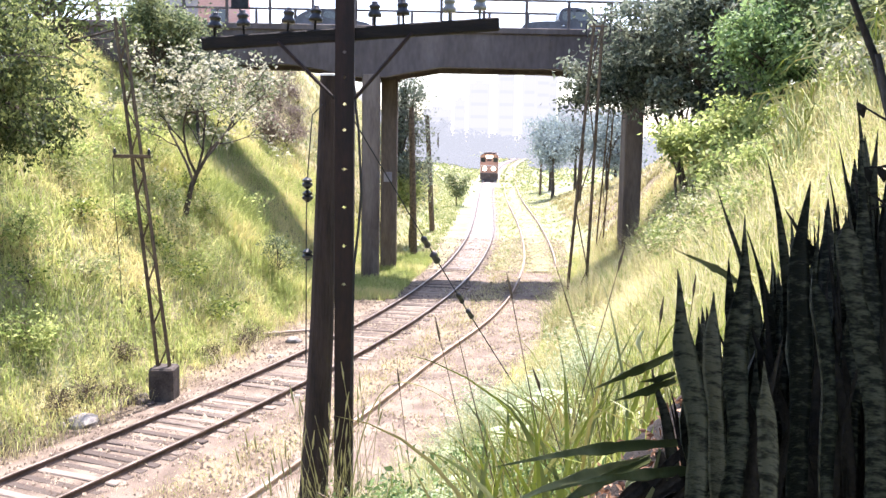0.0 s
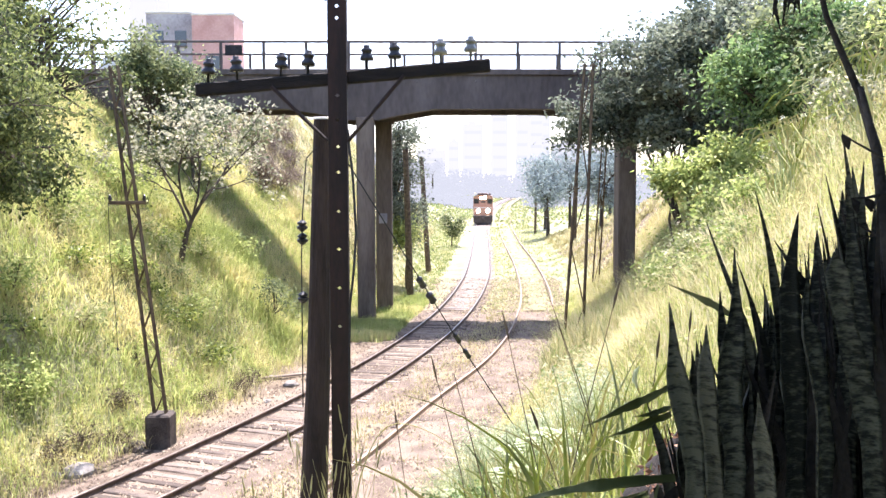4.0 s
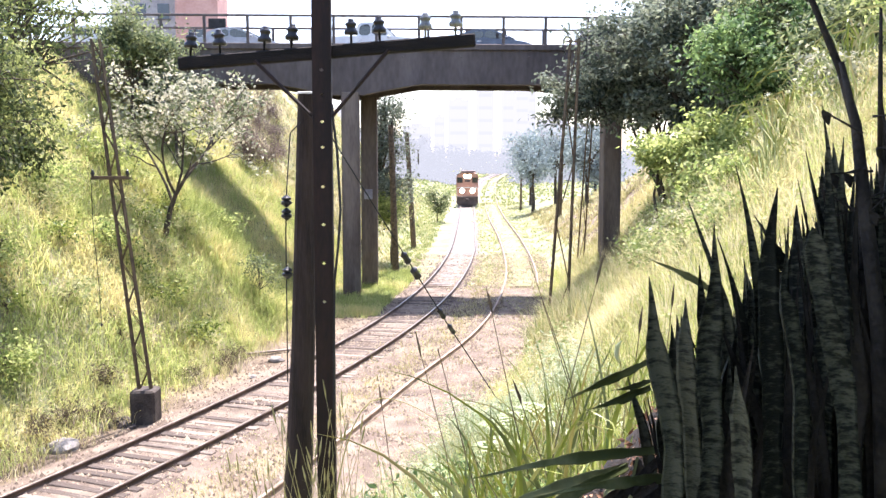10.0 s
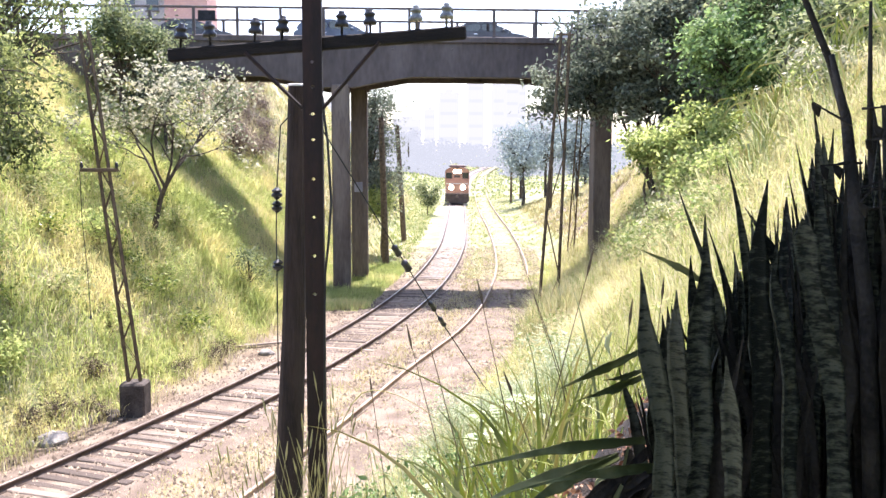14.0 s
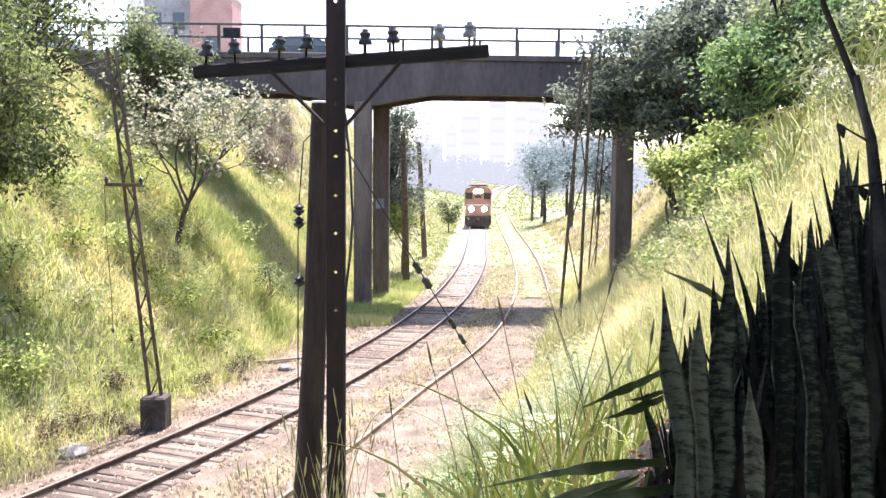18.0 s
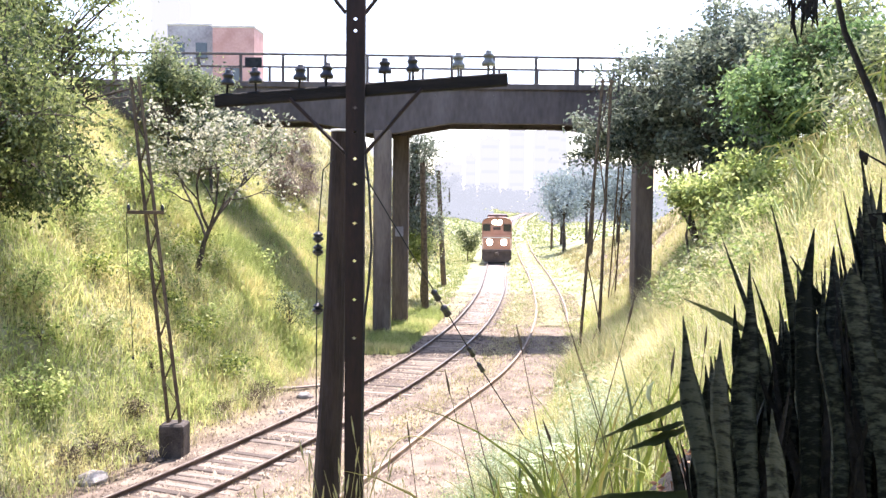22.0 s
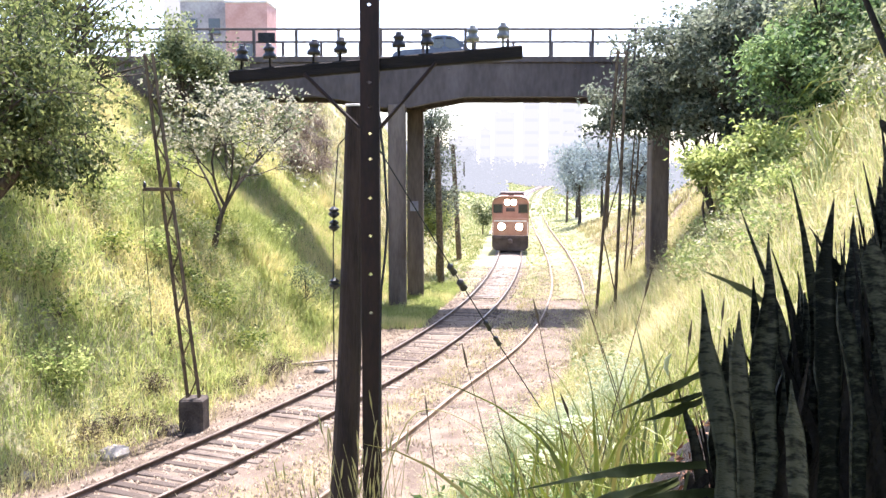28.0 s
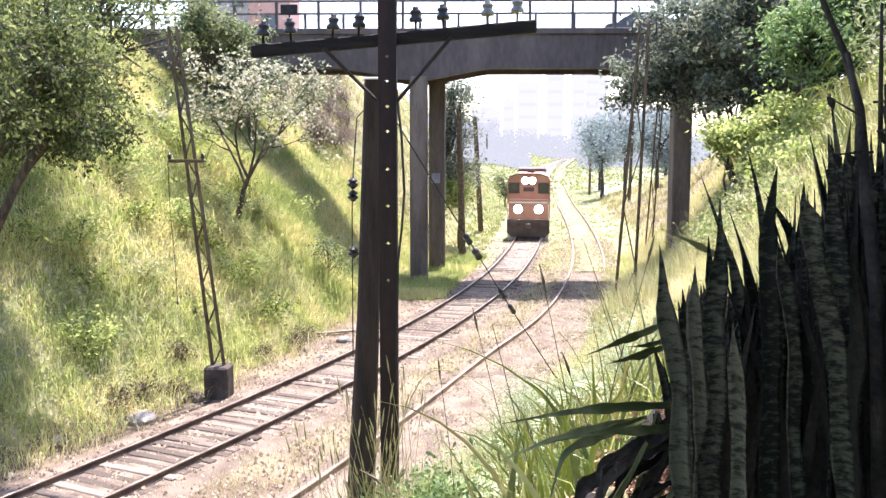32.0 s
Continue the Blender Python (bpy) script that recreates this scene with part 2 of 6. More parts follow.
M = namedtuple("M", "soil ballast grass dry reed fern steel rust rail wood post concrete asphalt rock insul cable leaf_mid leaf_dark leaf_pale leaf_lime leaf_far bark white_bark snake snake_dry litter loco loco_dark glass chrome lamp white red_wall grey_wall roof paint_w paint_d paint_b paint_s tyre haze gravel leaf_haze haze_dark turf cane glass_pale footing rail_top rail_side clean arm dark_stem leaf_grey leaf_fresh humus leaf_deep leaf_fine pier scrub")(
    leaf_fresh=mat("leaf_fresh", (0.06, 0.115, 0.04), (0.25, 0.35, 0.13), 0.9, vary=0.4, island=True, through_light=0.45, bump=0, rough=0.6),
    # earth with the shade under the plants put into its colour
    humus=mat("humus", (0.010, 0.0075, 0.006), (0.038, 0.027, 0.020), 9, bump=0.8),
    scrub=mat("bare_scrub", (0.15, 0.115, 0.10), (0.34, 0.27, 0.225), 1.0, vary=0.4, island=True, through_light=0.2, bump=0, rough=0.85),
    leaf_fine=mat("leaf_fine", (0.045, 0.066, 0.022), (0.22, 0.25, 0.085), 0.5, vary=0.4, island=True, through_light=0.55, bump=0, rough=0.6),
    # brownish column concrete, warmed and lightened for light bounced off the ground
    pier=mat("brown_lit_concrete", (0.09, 0.066, 0.05), (0.20, 0.158, 0.125), 0.9, c3=(0.14, 0.107, 0.084), bump=0.4, fine=9, stretch=(1.5, 1.5, 0.3), lo=0.3, hi=0.7),
    leaf_deep=mat("leaf_deep", (0.068, 0.087, 0.062), (0.26, 0.29, 0.20), 0.8, vary=0.4, island=True, through_light=0.45, bump=0, rough=0.6),
    leaf_grey=mat("leaf_grey", (0.085, 0.105, 0.075), (0.24, 0.27, 0.19), 0.8, vary=0.35, island=True, through_light=0.4, bump=0, rough=0.7),
    soil=mat("soil", (0.096, 0.068, 0.043), (0.205, 0.163, 0.103), 0.5, c3=(0.147, 0.111, 0.072), bump=0.7, fine=25),
    ballast=mat("ballast", (0.088, 0.064, 0.046), (0.195, 0.155, 0.115), 1.2, c3=(0.14, 0.104, 0.077), bump=0.8, fine=30),
    grass=mat("grass", (0.26, 0.31, 0.095), (0.66, 0.59, 0.28), 0.35, c3=(0.42, 0.47, 0.165), vary=0.2, island=True, through_light=0.45, bump=0, fine=6),
    dry=mat("dry_grass", (0.32, 0.29, 0.13), (0.60, 0.53, 0.36), 0.4, c3=(0.45, 0.41, 0.20), vary=0.22, island=True, through_light=0.45, bump=0, fine=6),
    reed=mat("reed", (0.075, 0.125, 0.018), (0.42, 0.46, 0.115), 0.8, vary=0.6, island=True, through_light=0.4, bump=0, rough=0.35, spec=0.5),
    fern=mat("fern", (0.30, 0.37, 0.19), (0.62, 0.65, 0.47), 0.9, vary=0.4, island=True, through_light=0.4, bump=0, rough=0.7),
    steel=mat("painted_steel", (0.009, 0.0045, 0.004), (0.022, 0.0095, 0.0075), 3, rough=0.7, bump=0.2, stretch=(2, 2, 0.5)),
    rust=mat("rusty_lattice", (0.06, 0.042, 0.026), (0.14, 0.10, 0.06), 4, rough=0.85, bump=0.2),
    rail_side=mat("rusty_rail", (0.20, 0.15, 0.11), (0.38, 0.30, 0.235), 2, rough=0.7, metal=0.1, bump=0.2),
    rail_top=mat("worn_rail", (0.10, 0.075, 0.06), (0.26, 0.215, 0.18), 3, rough=0.42, metal=0.5, bump=0.05),
    # ballast lightened to imitate the sun's grazing reflection past the bridge
    clean=mat("sun_glare_ballast", (0.12, 0.10, 0.086), (0.22, 0.19, 0.168), 1.2, c3=(0.165, 0.14, 0.124), bump=0.6, fine=30),
    rail=mat("rail_steel", (0.05, 0.034, 0.025), (0.12, 0.084, 0.064), 2, rough=0.7, metal=0.1, bump=0.2),
    wood=mat("sleeper_wood", (0.07, 0.053, 0.042), (0.215, 0.172, 0.136), 2.5, stretch=(0.4, 3, 3), vary=0.6, bump=0.5),
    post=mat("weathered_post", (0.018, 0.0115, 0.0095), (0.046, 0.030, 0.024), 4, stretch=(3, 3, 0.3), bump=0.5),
    concrete=mat("stained_concrete", (0.068, 0.054, 0.050), (0.142, 0.117, 0.107), 0.55, c3=(0.102, 0.083, 0.076), bump=0.35, fine=11, stretch=(1, 1, 0.35), lo=0.3, hi=0.7),
    asphalt=mat("asphalt", (0.04, 0.04, 0.04), (0.07, 0.07, 0.068), 1.5, bump=0.2),
    rock=mat("rock", (0.15, 0.135, 0.115), (0.36, 0.33, 0.29), 3, bump=0.5),
    insul=mat("dark_insulator", (0.008, 0.008, 0.010), (0.026, 0.024, 0.028), 6, rough=0.3, bump=0.05, vary=0.3, spec=0.4),
    cable=mat("cable", (0.012, 0.012, 0.012), (0.03, 0.03, 0.03), 5, rough=0.6, bump=0.0),
    leaf_mid=mat("leaf_mid", (0.075, 0.105, 0.05), (0.31, 0.34, 0.16), 0.7, vary=0.4, island=True, through_light=0.45, bump=0, rough=0.6),
    leaf_dark=mat("leaf_dark", (0.042, 0.055, 0.043), (0.135, 0.155, 0.11), 0.6, vary=0.3, island=True, through_light=0.28, bump=0, rough=0.6),
    leaf_pale=mat("leaf_pale", (0.15, 0.18, 0.085), (0.52, 0.49, 0.35), 1.0, vary=0.6, island=True, through_light=0.45, bump=0, rough=0.6),
    leaf_lime=mat("leaf_lime", (0.17, 0.24, 0.065), (0.50, 0.54, 0.20), 0.9, vary=0.35, island=True, through_light=0.6, bump=0, rough=0.6),
    # blue-grey and lightened: distance haze put into the leaf colour
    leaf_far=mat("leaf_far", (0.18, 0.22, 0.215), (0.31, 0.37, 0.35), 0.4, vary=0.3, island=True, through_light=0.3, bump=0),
    bark=mat("bark", (0.035, 0.028, 0.022), (0.11, 0.085, 0.06), 5, stretch=(2, 2, 0.5), bump=0.6),
    white_bark=mat("dry_stem", (0.06, 0.045, 0.03), (0.16, 0.12, 0.08), 6, bump=0.2),
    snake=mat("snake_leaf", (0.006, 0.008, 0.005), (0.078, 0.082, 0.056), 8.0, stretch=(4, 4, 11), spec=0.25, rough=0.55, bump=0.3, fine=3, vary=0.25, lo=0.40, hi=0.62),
    # folded olive leaves, lightened to carry the sun that falls on them
    snake_dry=mat("snake_leaf_folded", (0.09, 0.11, 0.04), (0.32, 0.33, 0.16), 6, rough=0.45, bump=0.1, fine=3, vary=0.3),
    litter=mat("leaf_litter", (0.13, 0.065, 0.04), (0.50, 0.30, 0.19), 7, vary=0.8, island=True, through_light=0.15, bump=0),
    loco=mat("loco_paint", (0.42, 0.21, 0.14), (0.53, 0.30, 0.21), 1.2, rough=0.5, bump=0.03),
    loco_dark=mat("loco_dark", (0.07, 0.052, 0.048), (0.12, 0.092, 0.082), 2, rough=0.7, bump=0.1),
    glass=mat("vehicle_glass", (0.02, 0.022, 0.025), (0.03, 0.034, 0.04), 1, rough=0.06, bump=0, spec=0.8),
    chrome=mat("bright_metal", (0.5, 0.5, 0.5), (0.62, 0.62, 0.62), 4, rough=0.25, metal=0.9, bump=0),
    lamp=mat("headlamp", (1.0, 0.92, 0.75), (1.0, 0.92, 0.75), 1, glow=40.0, bump=0),
    white=mat("white_board", (0.62, 0.60, 0.57), (0.78, 0.76, 0.73), 4, bump=0.05),
    red_wall=mat("red_plaster", (0.44, 0.245, 0.22), (0.55, 0.34, 0.31), 0.7, bump=0.1),
    grey_wall=mat("grey_plaster", (0.24, 0.22, 0.24), (0.40, 0.38, 0.40), 0.6, bump=0.1),
    roof=mat("roof_sheet", (0.45, 0.43, 0.42), (0.60, 0.57, 0.55), 1.5, bump=0.1),
    paint_w=mat("paint_white", (0.62, 0.62, 0.62), (0.76, 0.76, 0.75), 1, rough=0.35, bump=0, spec=0.5),
    paint_d=mat("paint_dark", (0.055, 0.057, 0.066), (0.10, 0.104, 0.12), 1, rough=0.35, bump=0, spec=0.5),
    paint_b=mat("paint_blue", (0.07, 0.09, 0.13), (0.12, 0.15, 0.20), 1, rough=0.35, bump=0, spec=0.5),
    paint_s=mat("paint_silver", (0.34, 0.35, 0.37), (0.46, 0.47, 0.49), 1, rough=0.35, bump=0, spec=0.5),
    tyre=mat("tyre", (0.015, 0.015, 0.015), (0.03, 0.03, 0.03), 6, rough=0.9, bump=0.1),
    haze=distance("haze_glow", (0.90, 0.94, 1.0), 0.262),
    gravel=mat("gravel", (0.068, 0.048, 0.033), (0.245, 0.20, 0.145), 2, c3=(0.135, 0.10, 0.072), vary=0.8, island=True, bump=0.2),
    leaf_haze=distance("haze_glow_trees", (0.70, 0.755, 0.82), 0.262),
    haze_dark=distance("haze_glow_windows", (0.86, 0.91, 1.0), 0.252),
    cane=mat("cane_grass", (0.20, 0.26, 0.08), (0.48, 0.47, 0.24), 0.9, vary=0.5, island=True, through_light=0.4, bump=0, rough=0.6),
    glass_pale=mat("pale_insulator", (0.10, 0.105, 0.10), (0.24, 0.245, 0.235), 9, rough=0.2, bump=0, spec=0.6),
    # soiled concrete, darkened further for the shadow on the mast's block
    footing=mat("dirty_shaded_concrete", (0.028, 0.022, 0.018), (0.085, 0.068, 0.056), 2.5, bump=0.5),
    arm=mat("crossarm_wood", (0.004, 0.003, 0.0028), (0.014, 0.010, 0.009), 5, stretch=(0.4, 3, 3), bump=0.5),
    # stems, twigs and hanging leaves; also filler leaves that imitate deep shade
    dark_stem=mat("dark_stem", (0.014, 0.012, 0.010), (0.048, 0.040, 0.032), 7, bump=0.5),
    turf=mat("turf", (0.14, 0.15, 0.065), (0.30, 0.26, 0.15), 0.45, c3=(0.21, 0.21, 0.10), bump=0.8, fine=22),
)

# ---------------------------------------------------------------- mesh tools


class Shape:
    """Gathers boxes, tubes and sheets into one mesh."""

    def __init__(self):
        self.v, self.f = [], []

    def add(self, verts, faces):
        k = len(self.v)
        self.v += [tuple(p) for p in verts]
        self.f += [tuple(i + k for i in f) for f in faces]
        return self

    def box(self, c, s, m=None, cut=0.0):
        """A box of centre c and size s, with cut corners along its long edges where cut is set."""
        x, y, z = (a / 2 for a in s)
        if cut:
            b = min(cut, 0.45 * min(s))
            vs, idx = [], {}
            for sx in (-1, 1):
                for sy in (-1, 1):
                    for sz in (-1, 1):
                        for ax in range(3):
                            p = [sx * (x - b), sy * (y - b), sz * (z - b)]
                            p[ax] = (sx * x, sy * y, sz * z)[ax]
                            idx[(sx, sy, sz, ax)] = len(vs)
                            vs.append(p)
            fs = []
            sg = (-1, 1)
            for a in sg:
                fs.append([idx[(a, p, q, 0)] for p, q in ((-1, -1), (1, -1), (1, 1), (-1, 1))][::a])
                fs.append([idx[(p, a, q, 1)] for p, q in ((-1, -1), (-1, 1), (1, 1), (1, -1))][::a])
                fs.append([idx[(p, q, a, 2)] for p, q in ((-1, -1), (1, -1), (1, 1), (-1, 1))][::a])
                for b2 in sg:
                    fs.append([idx[(a, b2, -1, 0)], idx[(a, b2, 1, 0)], idx[(a, b2, 1, 1)], idx[(a, b2, -1, 1)]][::-a * b2])
                    fs.append([idx[(a, -1, b2, 0)], idx[(a, 1, b2, 0)], idx[(a, 1, b2, 2)], idx[(a, -1, b2, 2)]][::a * b2])
                    fs.append([idx[(-1, a, b2, 1)], idx[(1, a, b2, 1)], idx[(1, a, b2, 2)], idx[(-1, a, b2, 2)]][::-a * b2])
                    for c2 in sg:
                        fs.append([idx[(a, b2, c2, 0)], idx[(a, b2, c2, 1)], idx[(a, b2, c2, 2)]][::a * b2 * c2])
        else:
            vs = [(a * x, b * y, d * z) for a in (-1, 1) for b in (-1, 1) for d in (-1, 1)]
            fs = [(0, 1, 3, 2), (4, 6, 7, 5), (0, 4, 5, 1), (2, 3, 7, 6), (0, 2, 6, 4), (1, 5, 7, 3)]
        t = Matrix.Translation(c) @ (m if m else Matrix())
        return self.add([t @ Vector(p) for p in vs], fs)

    def tube(self, pts, radii, n=8, flat=1.0):
        """A round bar through the points."""
        pts = [Vector(p) for p in pts]
        if not isinstance(radii, (list, tuple)):
            radii = [radii] * len(pts)
        rings = []
        for i, p in enumerate(pts):
            d = (pts[min(i + 1, len(pts) - 1)] - pts[max(i - 1, 0)]).normalized()
            a = d.cross(Vector((0, 1, 0.2)) if abs(d.y) < 0.9 else Vector((1, 0, 0))).normalized()
            b = d.cross(a)
            rings.append([p + (a * math.cos(2 * math.pi * k / n) + b * flat * math.sin(2 * math.pi * k / n)) * radii[i] for k in range(n)])
        fs = []
        for i in range(len(pts) - 1):
            for k in range(n):
                fs.append((i * n + k, i * n + (k + 1) % n, (i + 1) * n + (k + 1) % n, (i + 1) * n + k))
        fs.append(tuple(range(n))[::-1])
        fs.append(tuple(range((len(pts) - 1) * n, len(pts) * n)))
        return self.add([p for r in rings for p in r], fs)

    def lathe(self, base, prof, n=12, axis=(0, 0, 1)):
        """Rings of (radius, height) about an axis."""
        ax = Vector(axis).normalized()
        a = ax.orthogonal().normalized()
        b = ax.cross(a)
        base = Vector(base)
        vs = [base + ax * h + (a * math.cos(2 * math.pi * k / n) + b * math.sin(2 * math.pi * k / n)) * r for r, h in prof for k in range(n)]
        fs = [(i * n + k, i * n + (k + 1) % n, (i + 1) * n + (k + 1) % n, (i + 1) * n + k) for i in range(len(prof) - 1) for k in range(n)]
        fs += [tuple(range(n))[::-1], tuple(range((len(prof) - 1) * n, len(prof) * n))]
        return self.add(vs, fs)

    def prism(self, outline, y0, y1):
        """An outline in x and z, drawn out along y."""
        n = len(outline)
        vs = [(x, y0, z) for x, z in outline] + [(x, y1, z) for x, z in outline]
        fs = [tuple(range(n)), tuple(range(n, 2 * n))[::-1]] + [(i, i + n, (i + 1) % n + n, (i + 1) % n) for i in range(n)]
        return self.add(vs, fs)


def mesh_of(name, sh, material, smooth=False):
    me = bpy.data.meshes.new(name)
    me.from_pydata(sh.v, [], sh.f)
    me.materials.append(material)
    if smooth:
        me.polygons.foreach_set("use_smooth", [True] * len(me.polygons))
    me.update()
    return me


def part(name, sh, material, parent, label="", smooth=False):
    ob = new(name, mesh_of(name, sh, material, smooth))
    ob.parent = parent
    if label:
        tagged(ob, label)
    return ob


def thing(name, at=(0, 0, 0), label="", category="", group="", kind="", rz=0):
    ob = new(name)
    ob.matrix_basis = pose(*at, 0, 0, rz)
    return tagged(ob, label, category, group, kind)


def sheet(name, v, f, material):
    """A mesh from arrays of triangles or quads."""
    me = bpy.data.meshes.new(name)
    f = np.asarray(f, dtype=np.int32)
    k = f.shape[1]
    me.vertices.add(len(v))
    me.vertices.foreach_set("co", np.asarray(v, dtype=np.float32).ravel())
    me.loops.add(f.size)
    me.loops.foreach_set("vertex_index", f.ravel())
    me.polygons.add(len(f))
    me.polygons.foreach_set("loop_start", np.arange(0, f.size, k, dtype=np.int32))
    me.update(calc_edges=True)
    me.validate()
    me.materials.append(material)
    return me


def blades(rng, pos, height, width, lean=0.5, droop=0.35):
    """Grass blades: bent strips of three faces on the given feet."""
    n = len(pos)
    a = rng.uniform(0, 2 * np.pi, n)
    d = np.stack([np.cos(a), np.sin(a), np.zeros(n)], 1)
    side = np.stack([-np.sin(a), np.cos(a), np.zeros(n)], 1)
    tw = rng.uniform(-0.9, 0.9, n)[:, None]
    side = side * np.cos(tw) + d * np.sin(tw)
    h = height[:, None]
    w = width[:, None]
    ln = (rng.uniform(0.1, 1, n) * lean)[:, None]
    up = np.array([[0, 0, 1.0]])
    mid = pos + up * h * 0.55 + d * h * ln * 0.35
    tip = pos + up * h * (1 - droop * ln) + d * h * ln * 1.0
    v = np.stack([pos - side * w * 0.5, pos + side * w * 0.5, mid - side * w * 0.42, mid + side * w * 0.42, tip], 1).reshape(-1, 3)
    b = (np.arange(n) * 5)[:, None]
    f = np.concatenate([b + [[0, 1, 3]], b + [[0, 3, 2]], b + [[2, 3, 4]]])
    return v, f


def leaves(rng, pos, size, up=0.3, narrow=0.45):
    """Folded leaf blades of four corners, turned at random."""
    n = len(pos)
    d = rng.normal(size=(n, 3))
    d[:, 2] = d[:, 2] * 0.7 - up
    d /= np.linalg.norm(d, axis=1, keepdims=True)
    q = rng.normal(size=(n, 3))
    s = np.cross(d, q)
    s /= np.linalg.norm(s, axis=1, keepdims=True)
    nrm = np.cross(d, s)
    L = (size * rng.uniform(0.6, 1.3, n))[:, None]
    v = np.stack([pos, pos + d * L * 0.45 + s * L * narrow * 0.5 + nrm * L * 0.08, pos + d * L, pos + d * L * 0.45 - s * L * narrow * 0.5 + nrm * L * 0.08], 1).reshape(-1, 3)
    b = (np.arange(n) * 4)[:, None]
    return v, np.concatenate([b + [[0, 1, 2]], b + [[0, 2, 3]]])


def joined(pieces):
    vs, fs, k = [], [], 0
    for v, f in pieces:
        vs.append(v)
        fs.append(f + k)
        k += len(v)
    return np.concatenate(vs), np.concatenate(fs)


# ---------------------------------------------------------------- the lie of the land
def curve(ys, xs):
    """A smooth line through plan points."""
    ys, xs = np.array(ys, float), np.array(xs, float)
    m = np.gradient(xs, ys)

    def at(y):
        y = np.asarray(y, float)
        i = np.clip(np.searchsorted(ys, y) - 1, 0, len(ys) - 2)
        h = ys[i + 1] - ys[i]
        t = (y - ys[i]) / h
        tc = np.clip(t, 0, 1)
        p = (2 * tc**3 - 3 * tc**2 + 1) * xs[i] + (tc**3 - 2 * tc**2 + tc) * h * m[i] + (3 * tc**2 - 2 * tc**3) * xs[i + 1] + (tc**3 - tc**2) * h * m[i + 1]
        return p + np.where(t < 0, t * h * m[0], 0) + np.where(t > 1, (t - 1) * h * m[-1], 0)
    return at


track_a = curve([-10, 8, 15, 20.3, 27, 31.5, 37, 44, 50, 60, 75, 95, 121, 160, 220, 400], [-17.6, -10.9, -8.2, -6.1, -3.8, -2.5, -1.22, 0.0, 0.75, 1.65, 2.43, 3.2, 4.2, 6.2, 10, 30])
track_b = curve([-10, 8, 15, 21.1, 26.2, 33, 37, 43.7, 51, 59, 71, 95, 121, 160, 220, 400], [-12, -5.6, -3.1, -1.2, 0.2, 2.2, 3.05, 4.05, 4.8, 5.3, 5.8, 6.4, 7.4, 9.6, 13.6, 34])


def slope_cos(c, y):
    return 1 / np.sqrt(1 + ((c(y + 0.5) - c(y - 0.5))) ** 2)


def smooth(a, b, t):
    u = np.clip((np.asarray(t, float) - a) / (b - a), 0, 1)
    return u * u * (3 - 2 * u)


def wave(x, y, k, s):
    """Soft unevenness of the ground."""
    return (np.sin(x * k + s) * np.cos(y * k * 1.13 + 2 * s) + 0.6 * np.sin(x * k * 2.3 + y * k * 1.7 + s * 3) + 0.4 * np.sin(y * k * 3.1 - x * k * 2.9 + s)) / 2


def land(x, y):
    """Height of the ground."""
    x, y = np.asarray(x, float), np.asarray(y, float)
    sa = (track_a(y) - x) * slope_cos(track_a, y)
    sb = (x - track_b(y)) * slope_cos(track_b, y)
    toe = np.interp(y, [0, 20, 31, 42, 60], [2.3, 2.5, 3.6, 4.8, 5.0])
    left = np.interp((sa - toe) * (1 + 0.6 * smooth(47, 62, y)), [0, 1, 3.5, 6, 12, 16], [0, 0.75, 3.7, 6.0, 11.0, 11.5]) * np.interp(y, [85, 125, 160], [1, 0.4, 0.12])
    ra = np.interp(sb, [1.9, 4.3, 8, 12, 18], [0, 2.9, 5.1, 7.2, 9.0])
    rb = np.interp(sb, [2.0, 4, 6, 8, 10, 14, 18], [0, 1.3, 3.6, 6.0, 8.0, 9.6, 11.5])
    k = smooth(6, 20, y)
    right = (ra * (1 - k) + rb * k) * np.interp(y, [54, 80, 120], [1, 0.45, 0.1])
    # the bed of the snake plants, beside the viewer
    bed = 5.72 * smooth(2.6, 1.0, np.hypot(x - 1.35, (y - 2.0) * 0.8))
    z = np.maximum(np.maximum(left, right), np.minimum(bed, right + 1.2))
    z = z + wave(x, y, 0.55, 1.3) * 0.22 * np.clip(np.maximum(left, right), 0, 1.0)
    z = z + wave(x, y, 1.7, 0.4) * 0.03
    # dip under the sleepers' bed, and the far valley
    return z - np.interp(y, [150, 400, 1500], [0, 0.5, 2])


def axis(dense0, dense1, step, out0, out1, grow=1.12):
    a = list(np.arange(dense0, dense1 + step / 2, step))
    s, q = step, a[0]
    low = []
    while q > out0:
        s *= grow
        q -= s
        low.append(q)
    s, q = step, a[-1]
    while q < out1:
        s *= grow
        q += s
        a.append(q)
    return np.array(low[::-1] + a)


gx, gy = axis(-22, 22, 0.4, -1500, 1500), axis(-3, 62, 0.45, -60, 2500)
X, Y = np.meshgrid(gx, gy)
gv = np.stack([X, Y, land(X, Y)], 2).reshape(-1, 3)
nx = len(gx)
ii = (np.arange(len(gy) - 1)[:, None] * nx + np.arange(nx - 1)[None]).ravel()
gf = np.stack([ii, ii + 1, ii + nx + 1, ii + nx], 1)
gme = sheet("ground", gv, gf, M.soil)
gme.materials.append(M.turf)
mid_z = gv[gf].mean(1)
bare = (mid_z[:, 1] > 47) & (mid_z[:, 1] < 80) & (mid_z[:, 0] > 9)
gme.polygons.foreach_set("material_index", (((mid_z[:, 2] > 0.32) | (mid_z[:, 1] > 47)) & ~bare).astype(np.int32))
gme.polygons.foreach_set("use_smooth", [True] * len(gme.polygons))
ground = tagged(new("ground", gme), "dry pinkish earth cutting with grassy banks on both sides", "ground", kind="structure")

# ---------------------------------------------------------------- railway
rng = np.random.default_rng(7)


